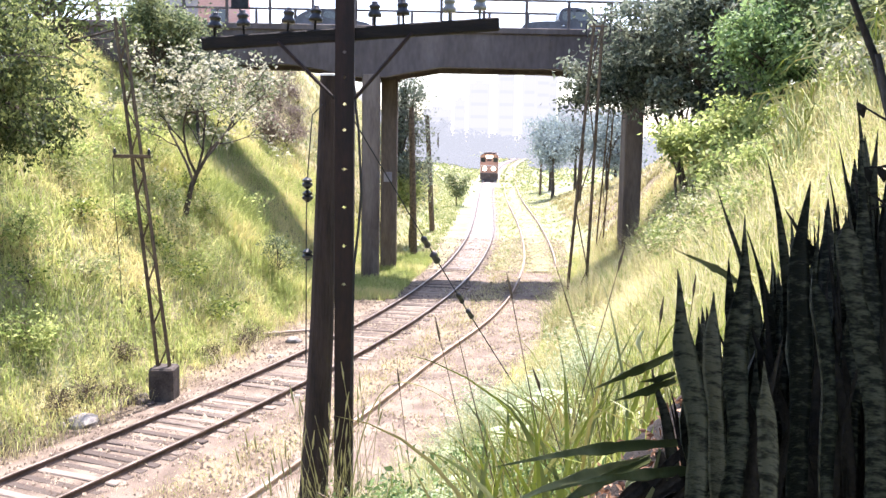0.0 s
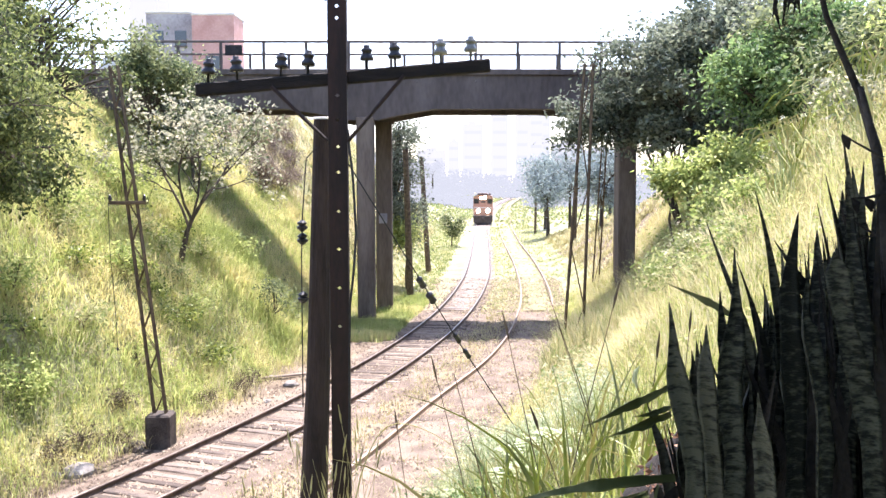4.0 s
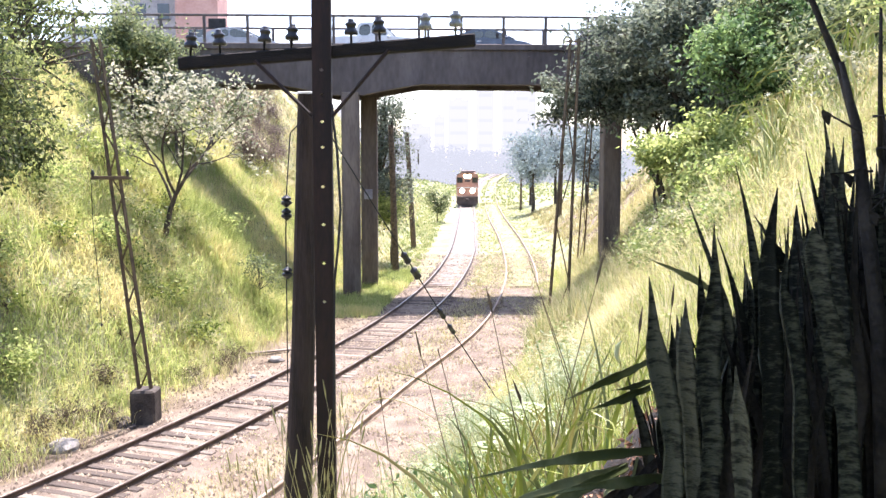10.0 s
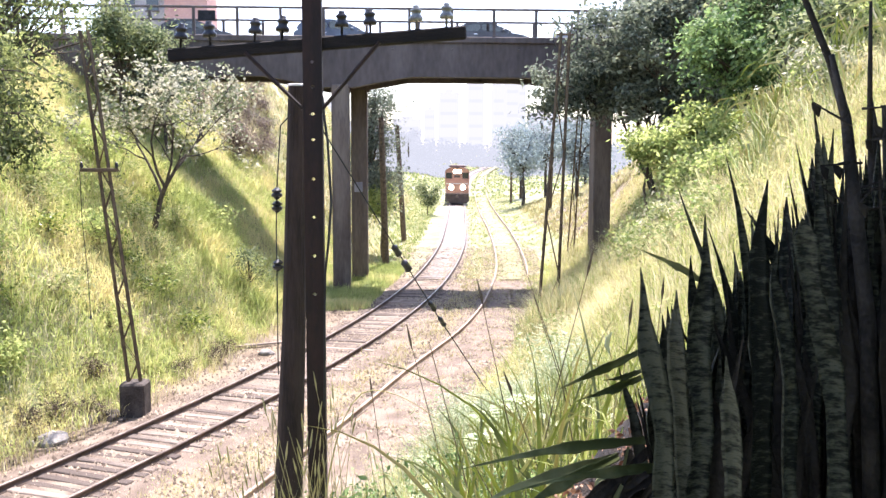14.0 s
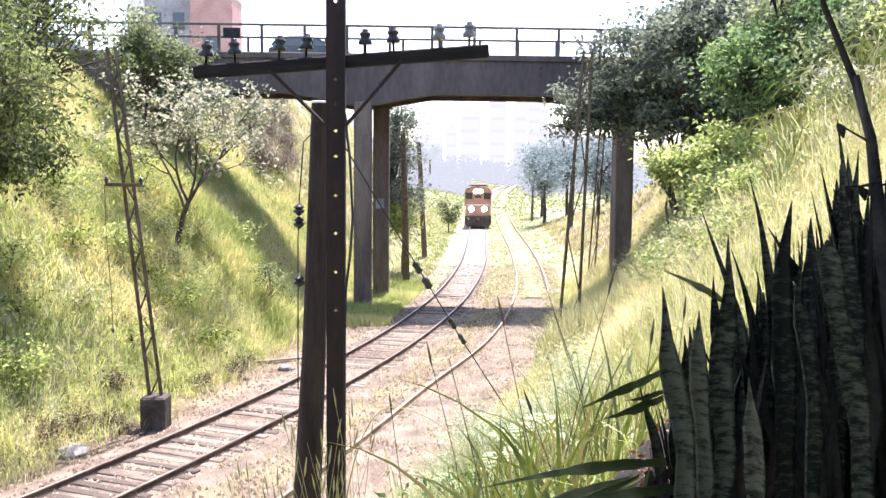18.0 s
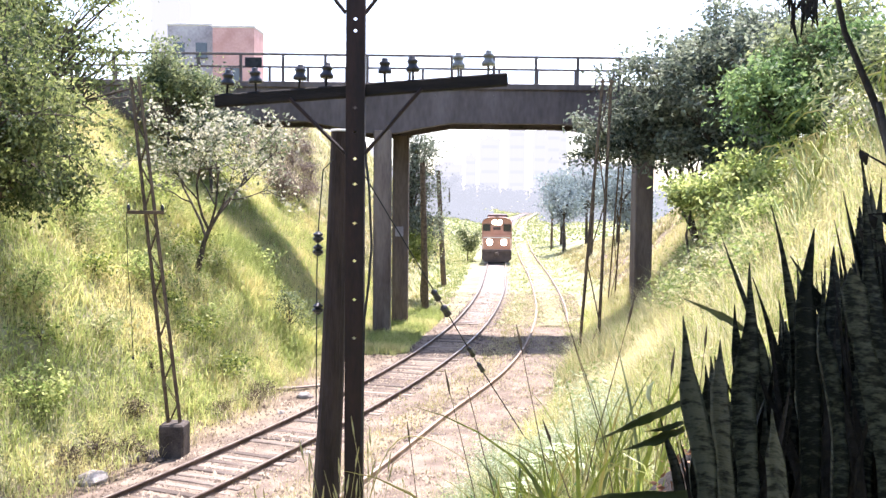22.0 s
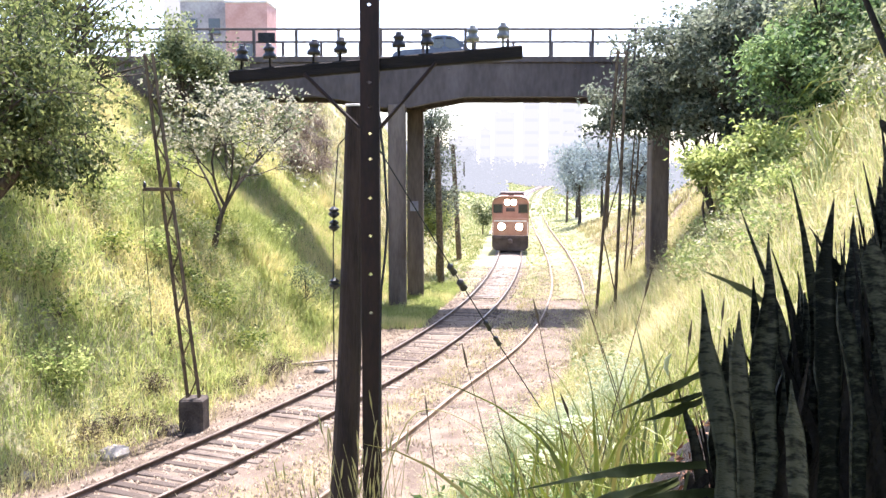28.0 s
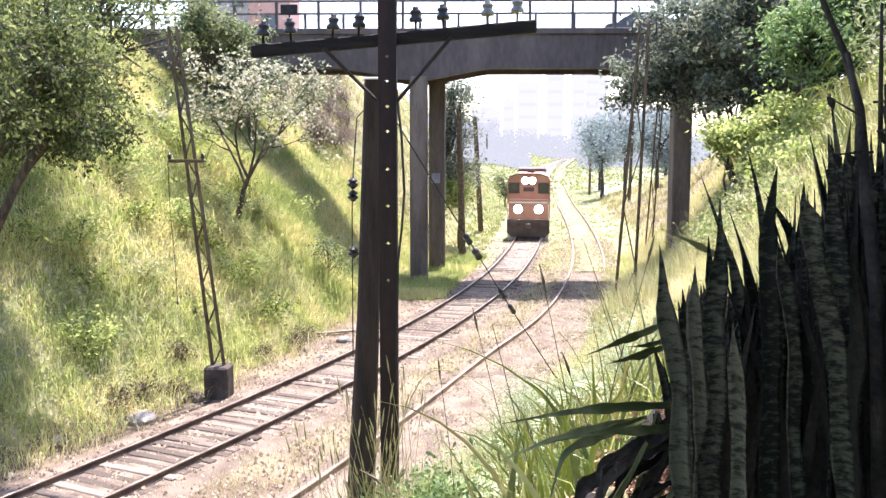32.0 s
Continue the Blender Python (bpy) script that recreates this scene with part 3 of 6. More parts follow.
def ribbon(c, y0, y1, step, offs, rise):
    """A strip along a track: offsets across it and the heights above the land line."""
    ys = np.arange(y0, y1, step)
    k = slope_cos(c, ys)
    sl = np.sqrt(np.clip(1 / k**2 - 1, 0, None)) * np.sign(c(ys + 0.5) - c(ys - 0.5))
    nxv, nyv = k, -k * sl
    vs = []
    for o, z in zip(offs, rise):
        vs.append(np.stack([c(ys) + nxv * o, ys + nyv * o, np.full(len(ys), z)], 1))
    v = np.stack(vs, 1).reshape(-1, 3)
    w = len(offs)
    i = (np.arange(len(ys) - 1)[:, None] * w + np.arange(w - 1)[None]).ravel()
    return v, np.stack([i, i + 1, i + w + 1, i + w], 1)


RAIL_O = [-0.065, -0.065, -0.02, -0.02, -0.036, -0.036, 0.036, 0.036, 0.02, 0.02, 0.065, 0.065]
RAIL_Z = [0.06, 0.085, 0.10, 0.165, 0.175, 0.225, 0.225, 0.175, 0.165, 0.10, 0.085, 0.06]


def railway(label, c, bed, near_right, tone, far, web, head):
    tr = thing("railway_track", label=label, category="railway track", kind="structure")
    for y0, y1, b, m in ((-4, 46.4, bed, M.ballast), (46.4, 330, tone, far)):
        v, f = ribbon(c, y0, y1, 0.8, [-b - 0.5, -b, 0, b, b + 0.5], [-0.03, 0.055, 0.075, 0.055, -0.03])
        v[:, 2] += wave(v[:, 0] * 3, v[:, 1] * 3, 1.0, 0.7) * 0.012
        ob = new("ballast_bed", sheet("ballast_bed", v, f, m))
        ob.parent = tr
    for o, y0 in ((-0.835, -4), (0.835, near_right)):
        v, f = ribbon(c, y0, 330, 0.6, [o + q for q in RAIL_O], RAIL_Z)
        if y0 > 0:
            v[:, 2] -= np.clip(48.5 - v[:, 1], 0, 9) * 0.1
        me = sheet("rail", v, f, web)
        me.materials.append(head)
        me.polygons.foreach_set("material_index", (np.arange(len(f)) % (len(RAIL_O) - 1) == 5).astype(np.int32))
        ob = new("rail", me)
        ob.parent = tr
    return tr


# past the bridge the bed's sun glare is put into its colour
main_track = railway("broad railway track with worn wooden sleepers in earth", track_a, 1.5, -4, 0.85, M.clean, M.rail, M.rail_top)
side_track = railway("disused side track half buried in earth and weeds", track_b, 1.1, 45.6, 0.45, M.turf, M.rail_side, M.rail_side)

# ---------------------------------------------------------------- bridge
bridge = thing("road_bridge", (0, 42.7, 0), "grey concrete road bridge with haunched girder and railings over the tracks", "bridge", rz=2.0)
top, soffit = 11.5, 9.95
outline = [(-26, top), (26, top), (26, soffit), (10.6, soffit), (9.3, 9.55), (7.7, 9.55), (6.0, 9.85), (4.6, soffit), (-0.7, soffit), (-2.4, 9.65), (-3.3, 9.45), (-4.7, 9.45), (-6.2, 9.75), (-7.5, soffit), (-26, soffit)][::-1]
part("girder", Shape().prism(outline, 0.12, 0.75), M.concrete, bridge)
part("girder", Shape().prism(outline, 3.75, 4.38), M.concrete, bridge)
part("deck", Shape().box((0, 2.25, 11.0), (52, 3.0, 0.26)), M.concrete, bridge)
part("road_surface", Shape().box((0, 2.25, 11.155), (52, 2.99, 0.05)), M.asphalt, bridge, "worn asphalt carriageway")
for y in (0.14, 4.36):
    part("kerb", Shape().box((0, y, 11.63), (52, 0.3, 0.28), cut=0.03), M.concrete, bridge)
for x, y in ((-3.92, 0.45), (-3.2, 4.1), (8.3, 0.45), (9.0, 4.1)):
    part("pier", Shape().box((x, y, 4.45), (0.82, 0.75, 10.3), cut=0.05), M.pier, bridge, "stained square concrete column")
    part("cap_beam", Shape().box((x, y, 9.68), (1.05, 0.62, 0.4), cut=0.03), M.pier, bridge)
rail_post = mesh_of("railing_post", Shape().box((0, 0, 0.6), (0.13, 0.12, 1.2), cut=0.015), M.concrete)
for y in (0.08, 4.4):
    for k in range(-13, 12):
        ob = new("railing_post", rail_post)
        ob.parent = bridge
        ob.matrix_basis = pose(3.13 + 1.94 * k + (0.55 if y > 1 else 0), y, 11.77)
    part("handrail", Shape().box((0, y, 13.0), (52, 0.12, 0.10), cut=0.015), M.concrete, bridge)
part("sign_board", Shape().box((-3.25, 3.70, 4.75), (0.42, 0.04, 0.5), cut=0.01), M.grey_wall, bridge, "small faded white board")
sign = part("sign_box", Shape().box((-10.7, 4.3, 13.2), (0.85, 0.12, 0.5), cut=0.02), M.tyre, bridge, "dark boxed sign on a short post")
part("sign_post", Shape().tube([(-10.7, 4.36, 11.6), (-10.7, 4.36, 13.0)], 0.04, 8), M.tyre, sign)
for x in (-6, -1.5, 1.2, 4.3, 5.9):
    part("drain_spout", Shape().tube([(x, 0.1, 11.2), (x, -0.12, 11.16)], 0.045), M.concrete, bridge)

# ---------------------------------------------------------------- telegraph pole with crossarm
PX, PY = -0.97, 8.0
pole_z = float(land(PX, PY))
pole = thing("telegraph_pole", (PX, PY, pole_z - 0.3), "dark rusty drilled steel channel pole carrying wooden crossarms", "utility pole")
Z0 = pole_z - 0.3
holes = [9.0, 8.9, 8.19, 8.09, 7.43, 7.22, 6.99, 6.77, 6.43, 6.10, 5.76, 5.42]
ch = Shape()
ch.box((-0.051, 0, (9.2 - Z0) / 2), (0.062, 0.012, 9.2 - Z0)).box((0.051, 0, (9.2 - Z0) / 2), (0.062, 0.012, 9.2 - Z0))
ch.box((-0.076, 0.046, (9.2 - Z0) / 2), (0.012, 0.08, 9.2 - Z0)).box((0.076, 0.046, (9.2 - Z0) / 2), (0.012, 0.08, 9.2 - Z0))
lastz = 0.0
for z in sorted(holes):
    a, b = lastz, z - Z0 - 0.014
    for sx in (-1, 1):
        for sz in (-1, 1):
            ch.box((sx * 0.0165, 0, z - Z0 + sz * 0.0135), (0.018, 0.0115, 0.018), Matrix.Rotation(radians(45), 4, 'Y'))
    ch.box((0, 0, (a + b) / 2), (0.04, 0.012, b - a))
    lastz = z - Z0 + 0.014
ch.box((0, 0, (lastz + 9.2 - Z0) / 2), (0.04, 0.012, 9.2 - Z0 - lastz))
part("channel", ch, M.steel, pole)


def bell(h=0.19, r=0.058):
    """An insulator on its pin."""
    return Shape().lathe((0, 0, 0), [(0.011, -0.05), (0.011, 0.06), (r, 0.055), (r * 1.05, 0.085), (r * 0.7, 0.105), (r * 0.72, 0.13), (r * 0.9, 0.135), (r * 0.8, 0.155), (r * 0.45, 0.165), (r * 0.5, h - 0.005), (0.01, h)], 12)


bell_mesh = mesh_of("insulator", bell(), M.insul, True)
pale_mesh = mesh_of("insulator", bell(), M.glass_pale, True)


def crossarm(zc, tilt, x0, x1, spots, reach, drop):
    """An arm, its two braces and its insulators, in the pole's space."""
    m = Matrix.Rotation(-tilt, 4, 'Y')
    t = math.tan(tilt)
    arm = Shape().box(((x0 + x1) / 2, 0.075, zc - Z0 + t * (x0 + x1) / 2), ((x1 - x0) / math.cos(tilt), 0.09, 0.112), m, cut=0.012)
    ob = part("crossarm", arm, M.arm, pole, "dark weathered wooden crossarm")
    for sx in (-1, 1):
        xa = sx * reach
        part("brace", Shape().tube([(xa, 0.02, zc - Z0 + t * xa - 0.03), (sx * 0.085, 0.0, zc - Z0 - drop)], 0.017, 6), M.steel, pole)
    for x in spots:
        q = new("insulator", bell_mesh if x < 0.7 else pale_mesh)
        q.parent = ob
        q.matrix_basis = pose(x, 0.075, zc - Z0 + t * x + 0.075, rng.uniform(-5, 5), rng.uniform(-5, 5), 0)


crossarm(7.585, 0.081, -1.24, 1.32, (-1.135, -0.88, -0.50, -0.265, 0.25, 0.495, 0.89, 1.15), 0.575, 0.55)
crossarm(8.86, 0.03, -1.24, 1.3, (-1.1, -0.85, -0.5, -0.26, 0.26, 0.5, 0.88, 1.14), 0.55, 0.62)
part("hanging_cable", Shape().tube([(0.085, 0, 7.14 - Z0), (0.10, 0.0, 6.95 - Z0), (0.125, 0, 6.75 - Z0), (0.15, 0, 6.23 - Z0), (0.125, 0, 5.9 - Z0), (0.09, 0, 5.6 - Z0), (0.08, 0, 5.2 - Z0), (0.07, 0, 4.4 - Z0)], 0.011, 6), M.cable, pole, "loose black cable")

post2_z = float(land(-1.25, 8.55)) - 0.3
old_post = thing("wooden_post", (-1.25, 8.55, post2_z), "thick dark weathered wooden post with pale cut top", "post")
zt = 7.27 - post2_z
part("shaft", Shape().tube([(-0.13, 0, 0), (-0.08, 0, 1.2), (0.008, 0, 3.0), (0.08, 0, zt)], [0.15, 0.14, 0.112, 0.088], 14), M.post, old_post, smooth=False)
part("cap", Shape().lathe((0.075, 0, zt - 0.01), [(0.092, 0), (0.092, 0.015), (0.085, 0.022)], 14), M.white, old_post, "pale sawn top plate")
part("drop_wire", Shape().tube([(0.03, -0.13, 7.0 - post2_z), (-0.06, -0.15, 6.9 - post2_z), (-0.10, -0.15, 6.4 - post2_z), (-0.115, -0.15, 6.0 - post2_z), (-0.12, -0.15, 4.6 - post2_z)], 0.006, 5), M.cable, old_post)
for z in (6.28, 6.16, 5.62):
    part("insulator", Shape().lathe((-0.105, -0.15, z - post2_z), [(0.012, -0.05), (0.035, -0.03), (0.05, -0.02), (0.05, 0), (0.03, 0.012), (0.045, 0.022), (0.045, 0.035), (0.012, 0.06)], 10), M.insul, old_post)

guy_end = Vector((1.15, 10.6, float(land(1.15, 10.6)) - 0.1))
guy = thing("stay_wire", tuple(guy_end), "thin stay wire with dark strain insulators running to the ground", "wire")
ga, gb = Vector((PX + 0.08, PY + 0.03, 6.85)) - guy_end, Vector((0, 0, 0))
part("wire", Shape().tube([ga, ga.lerp(gb, 0.5) + Vector((0, 0, -0.05)), gb], 0.006, 5), M.cable, guy)
for k, r in ((0.30, 0.035), (0.345, 0.04), (0.47, 0.028), (0.52, 0.028)):
    p = ga.lerp(gb, k) + Vector((0, 0, -0.04))
    d = (gb - ga).normalized()
    part("insulator", Shape().lathe(p - d * 0.08, [(0.008, 0), (r, 0.03), (r * 0.8, 0.08), (r, 0.13), (0.008, 0.16)], 9, d), M.insul, guy)


# ---------------------------------------------------------------- lattice masts
def lattice(name, base, foot, legs, head, width_deep, block, label, bars=16, leg_r=0.032, arm=None):
    """A narrow mast of two angle legs with crossed lacing on a concrete block. legs, head: x of the legs below and above."""
    ob = thing(name, base, label, "mast", "lattice masts by the line")
    if block:
        part("footing", Shape().box((sum(legs) / 2, 0, block[1] / 2 - 0.25), (block[0], block[0], block[1] + 0.5), cut=0.05), M.footing, ob, "rough concrete block")
    z0, z1 = foot
    for y in (-width_deep / 2, width_deep / 2):
        for a, b in zip(legs, head):
            part("leg", Shape().tube([(a, y, z0), (b, y * 0.6, z1)], leg_r, 4), M.rust, ob)
        for k in range(bars):
            u, w = k / bars, (k + 1) / bars
            xa = [legs[i] + (head[i] - legs[i]) * u for i in (0, 1)]
            xb = [legs[i] + (head[i] - legs[i]) * w for i in (0, 1)]
            i = k % 2
            part("lacing_bar", Shape().tube([(xa[i], y * (1 - 0.4 * u), z0 + (z1 - z0) * u), (xb[1 - i], y * (1 - 0.4 * w), z0 + (z1 - z0) * w)], leg_r * 0.35, 4), M.rust, ob)
    if arm:
        x0, x1, z = arm
        part("crossarm", Shape().box(((x0 + x1) / 2, -width_deep / 2 - 0.05, z), (x1 - x0, 0.06, 0.09), cut=0.01), M.rust, ob)
        for x in (x0 + 0.03, x1 - 0.04):
            part("insulator", Shape().lathe((x, -width_deep / 2 - 0.05, z + 0.02), [(0.01, 0), (0.04, 0.05), (0.05, 0.09), (0.03, 0.13), (0.035, 0.16), (0.01, 0.18)], 9), M.insul, ob)
        part("hanging_wire", Shape().tube([(x0 + 0.02, -0.2, z), (x0 + 0.03, -0.2, z - 1.2), (x0 + 0.12, -0.2, z - 2.6), (x0 + 0.15, -0.2, z - 3.6)], 0.009, 5), M.cable, ob)
        part("wire_weight", Shape().lathe((x0 + 0.15, -0.2, z - 3.68), [(0.01, 0), (0.03, 0.03), (0.03, 0.07), (0.01, 0.1)], 8), M.insul, ob)
    return ob


lattice("lattice_mast", (-7.25, 22.7, 0), (0.8, 9.5), (-0.20, 0.10), (-1.08, -0.88), 0.1, (0.62, 0.86), "leaning rusty lattice mast on a concrete block by the track", arm=(-1.16, -0.24, 6.15))
lattice("lattice_mast", (4.45, 33.2, float(land(4.45, 33.2))), (-0.2, 10.7), (-0.36, 0.36), (0.36, 0.66), 0.1, None, "tall leaning rusty mast on the grassy bank", bars=5, leg_r=0.05)
tall = [o for o in bpy.data.objects if o.name == "lattice_mast.001"][0]
for x, s in ((0.36, -1), (0.66, 1)):
    part("hook", Shape().tube([(x, 0, 10.7), (x + 0.12 * s, 0, 10.85), (x + 0.26 * s, 0, 10.7), (x + 0.28 * s, 0, 10.4), (x + 0.16 * s, 0, 10.15)], 0.022, 6), M.cable, tall, "curved dark hook")
part("head_bar", Shape().box((0.51, 0, 10.62), (0.62, 0.05, 0.06), cut=0.01), M.rust, tall)
lattice("lattice_mast", (7.95, 50, float(land(7.95, 50))), (-0.3, 8.4), (-0.2, 0.15), (0.3, 0.55), 0.1, None, "tall leaning rusty mast beyond the bridge", bars=4, leg_r=0.035)
lattice("lattice_mast", (8.6, 47, float(land(8.6, 47))), (-0.3, 8.4), (-0.1, 0.2), (0.3, 0.5), 0.1, None, "tall leaning rusty mast beside the bridge column", bars=4, leg_r=0.03)

for x, y, h, r, lean in ((-2.25, 51.8, 8.7, 0.2, -0.25), (-1.55, 66, 8.6, 0.2, -0.5), (11.4, 84, 7.5, 0.15, 0.2), (10.2, 110, 7.5, 0.15, 0.1)):
    p = thing("line_pole", (x, y, float(land(x, y)) - 0.3), "old dark wooden pole standing by the line", "utility pole", "wooden poles beyond the bridge")
    part("shaft", Shape().tube([(0, 0, 0), (lean * 0.5, 0, h * 0.5), (lean, 0, h)], [r, r * 0.9, r * 0.75], 10), M.white_bark, p)

# ---------------------------------------------------------------- locomotive
loco = thing("locomotive", (0, 0, 0.225), "brown-orange diesel locomotive with lit headlamps on the track", "locomotive")
w = 1.42
part("frame", Shape().box((0, 8.0, 1.12), (2.7, 15.4, 0.26), cut=0.03), M.loco_dark, loco)
cabside = [(-w, 1.25), (w, 1.25), (w, 3.75), (w - 0.18, 4.02), (0.7, 4.2), (-0.7, 4.2), (-w + 0.18, 4.02), (-w, 3.75)]
part("cab", Shape().prism(cabside[::-1], 0.55, 3.2), M.loco, loco)
nose = [(-1.38, 1.25), (1.38, 1.25), (1.38, 2.35), (1.25, 2.55), (-1.25, 2.55), (-1.38, 2.35)]
part("nose", Shape().prism(nose[::-1], 0.0, 0.6), M.loco, loco)
hood = [(-1.3, 1.25), (1.3, 1.25), (1.3, 3.7), (0.9, 4.1), (-0.9, 4.1), (-1.3, 3.7)]
part("hood", Shape().prism(hood[::-1], 3.2, 15.0), M.loco, loco)
roofv = [(-1.1, 4.1), (1.1, 4.1), (0.95, 4.32), (-0.95, 4.32)]
part("radiator_housing", Shape().prism(roofv[::-1], 8.5, 13.5), M.loco_dark, loco)
part("exhaust", Shape().box((0, 6.5, 4.24), (0.5, 0.9, 0.3), cut=0.03), M.loco_dark, loco)
part("roof_edge", Shape().prism([(-w - 0.03, 3.78), (-w + 0.16, 4.06), (-0.7, 4.25), (0.7, 4.25), (w - 0.16, 4.06), (w + 0.03, 3.78), (w - 0.16, 4.0), (0.7, 4.19), (-0.7, 4.19), (-w + 0.16, 4.0)], 0.40, 0.75), M.loco_dark, loco)
for x in (-0.98, 0.98):
    win = part("windscreen", Shape().box((x, 0.545, 3.28), (0.66, 0.03, 0.62), cut=0.012), M.glass, loco, "dark cab windscreen")
    part("window_seal", Shape().box((x, 0.55, 3.62), (0.74, 0.04, 0.04)).box((x, 0.55, 2.94), (0.74, 0.04, 0.04)).box((x - 0.36, 0.55, 3.28), (0.04, 0.04, 0.7)).box((x + 0.36, 0.55, 3.28), (0.04, 0.04, 0.7)), M.loco_dark, win)
part("waist_stripe", Shape().box((0, -0.006, 2.36), (2.5, 0.012, 0.10)), M.white, loco, "pale waist stripe")
part("number_board", Shape().box((0, 0.535, 3.2), (0.7, 0.03, 0.28), cut=0.01), M.loco_dark, loco)
# lenses made oversize: the lamps' glare is put into their shape
for x, z, r in ((-0.68, 1.92, 0.27), (0.68, 1.92, 0.27), (-0.24, 3.78, 0.22), (0.24, 3.78, 0.22)):
    y = -0.03 if z < 3 else 0.50
    hl = part("headlamp_case", Shape().lathe((x, y + 0.12, z), [(r * 1.15, 0), (r * 1.15, 0.14), (r * 0.9, 0.14)], 16, (0, -1, 0)), M.loco_dark, loco)
    part("headlamp_lens", Shape().lathe((x, y + 0.02, z), [(r, 0), (r, 0.05), (r * 0.6, 0.075)], 16, (0, -1, 0)), M.lamp, hl, "glowing headlamp")
part("pilot", Shape().prism([(-1.4, 1.0), (1.4, 1.0), (1.4, 0.35), (1.1, 0.08), (-1.1, 0.08), (-1.4, 0.35)], -0.12, 0.1), M.loco_dark, loco, "dark plate pilot")
part("buffer_beam", Shape().box((0, -0.05, 1.1), (2.8, 0.35, 0.28), cut=0.03), M.loco_dark, loco)
part("coupler", Shape().box((0, -0.42, 0.85), (0.26, 0.7, 0.3), cut=0.05).box((0, -0.75, 0.85), (0.38, 0.22, 0.34), cut=0.06), M.loco_dark, loco)
for x in (-1.33, 1.33):
    part("handrail", Shape().tube([(x, -0.12, 1.2), (x, -0.12, 2.2), (x, 0.3, 2.35)], 0.022, 6), M.white, loco, "white hand rail")
    part("step", Shape().box((x * 0.94, 0.1, 0.55), (0.3, 0.25, 0.04)).box((x * 0.94, 0.1, 0.85), (0.3, 0.25, 0.04)), M.loco_dark, loco)
for y0 in (3.2, 12.6):
    bog = part("bogie", Shape().box((-1.05, y0, 0.62), (0.16, 3.6, 0.4), cut=0.04).box((1.05, y0, 0.62), (0.16, 3.6, 0.4), cut=0.04).box((0, y0, 0.7), (2.1, 0.6, 0.25)), M.loco_dark, loco)
    for dy in (-1.35, 0, 1.35):
        for x in (-0.8, 0.8):
            part("wheel", Shape().lathe((x - 0.06, y0 + dy, 0.5), [(0.5, 0), (0.53, 0.02), (0.5, 0.05), (0.48, 0.12)], 20, (1, 0, 0)), M.rail, bog)
part("fuel_tank", Shape().box((0, 8, 0.65), (2.3, 3.4, 0.7), cut=0.12), M.loco_dark, loco)


# ---------------------------------------------------------------- road vehicles, facing along +x
def wheels(ob, xs, half, r):
    for x in xs:
        for y in (-half, half):
            t = part("wheel", Shape().lathe((x, y - 0.1, r), [(r * 0.9, 0), (r, 0.03), (r, 0.17), (r * 0.9, 0.2)], 18, (0, 1, 0)), M.tyre, ob)
            part("rim", Shape().lathe((x, y - 0.112, r), [(r * 0.62, 0), (r * 0.62, 0.224)], 12, (0, 1, 0)), M.chrome, t)


def eased(outline, times=2):
    """An outline with its corners rounded off."""
    for _ in range(times):
        nxt = outline[1:] + outline[:1]
        outline = [q for a, b in zip(outline, nxt) for q in ((a[0] * 0.78 + b[0] * 0.22, a[1] * 0.78 + b[1] * 0.22), (a[0] * 0.22 + b[0] * 0.78, a[1] * 0.22 + b[1] * 0.78))]
    return outline


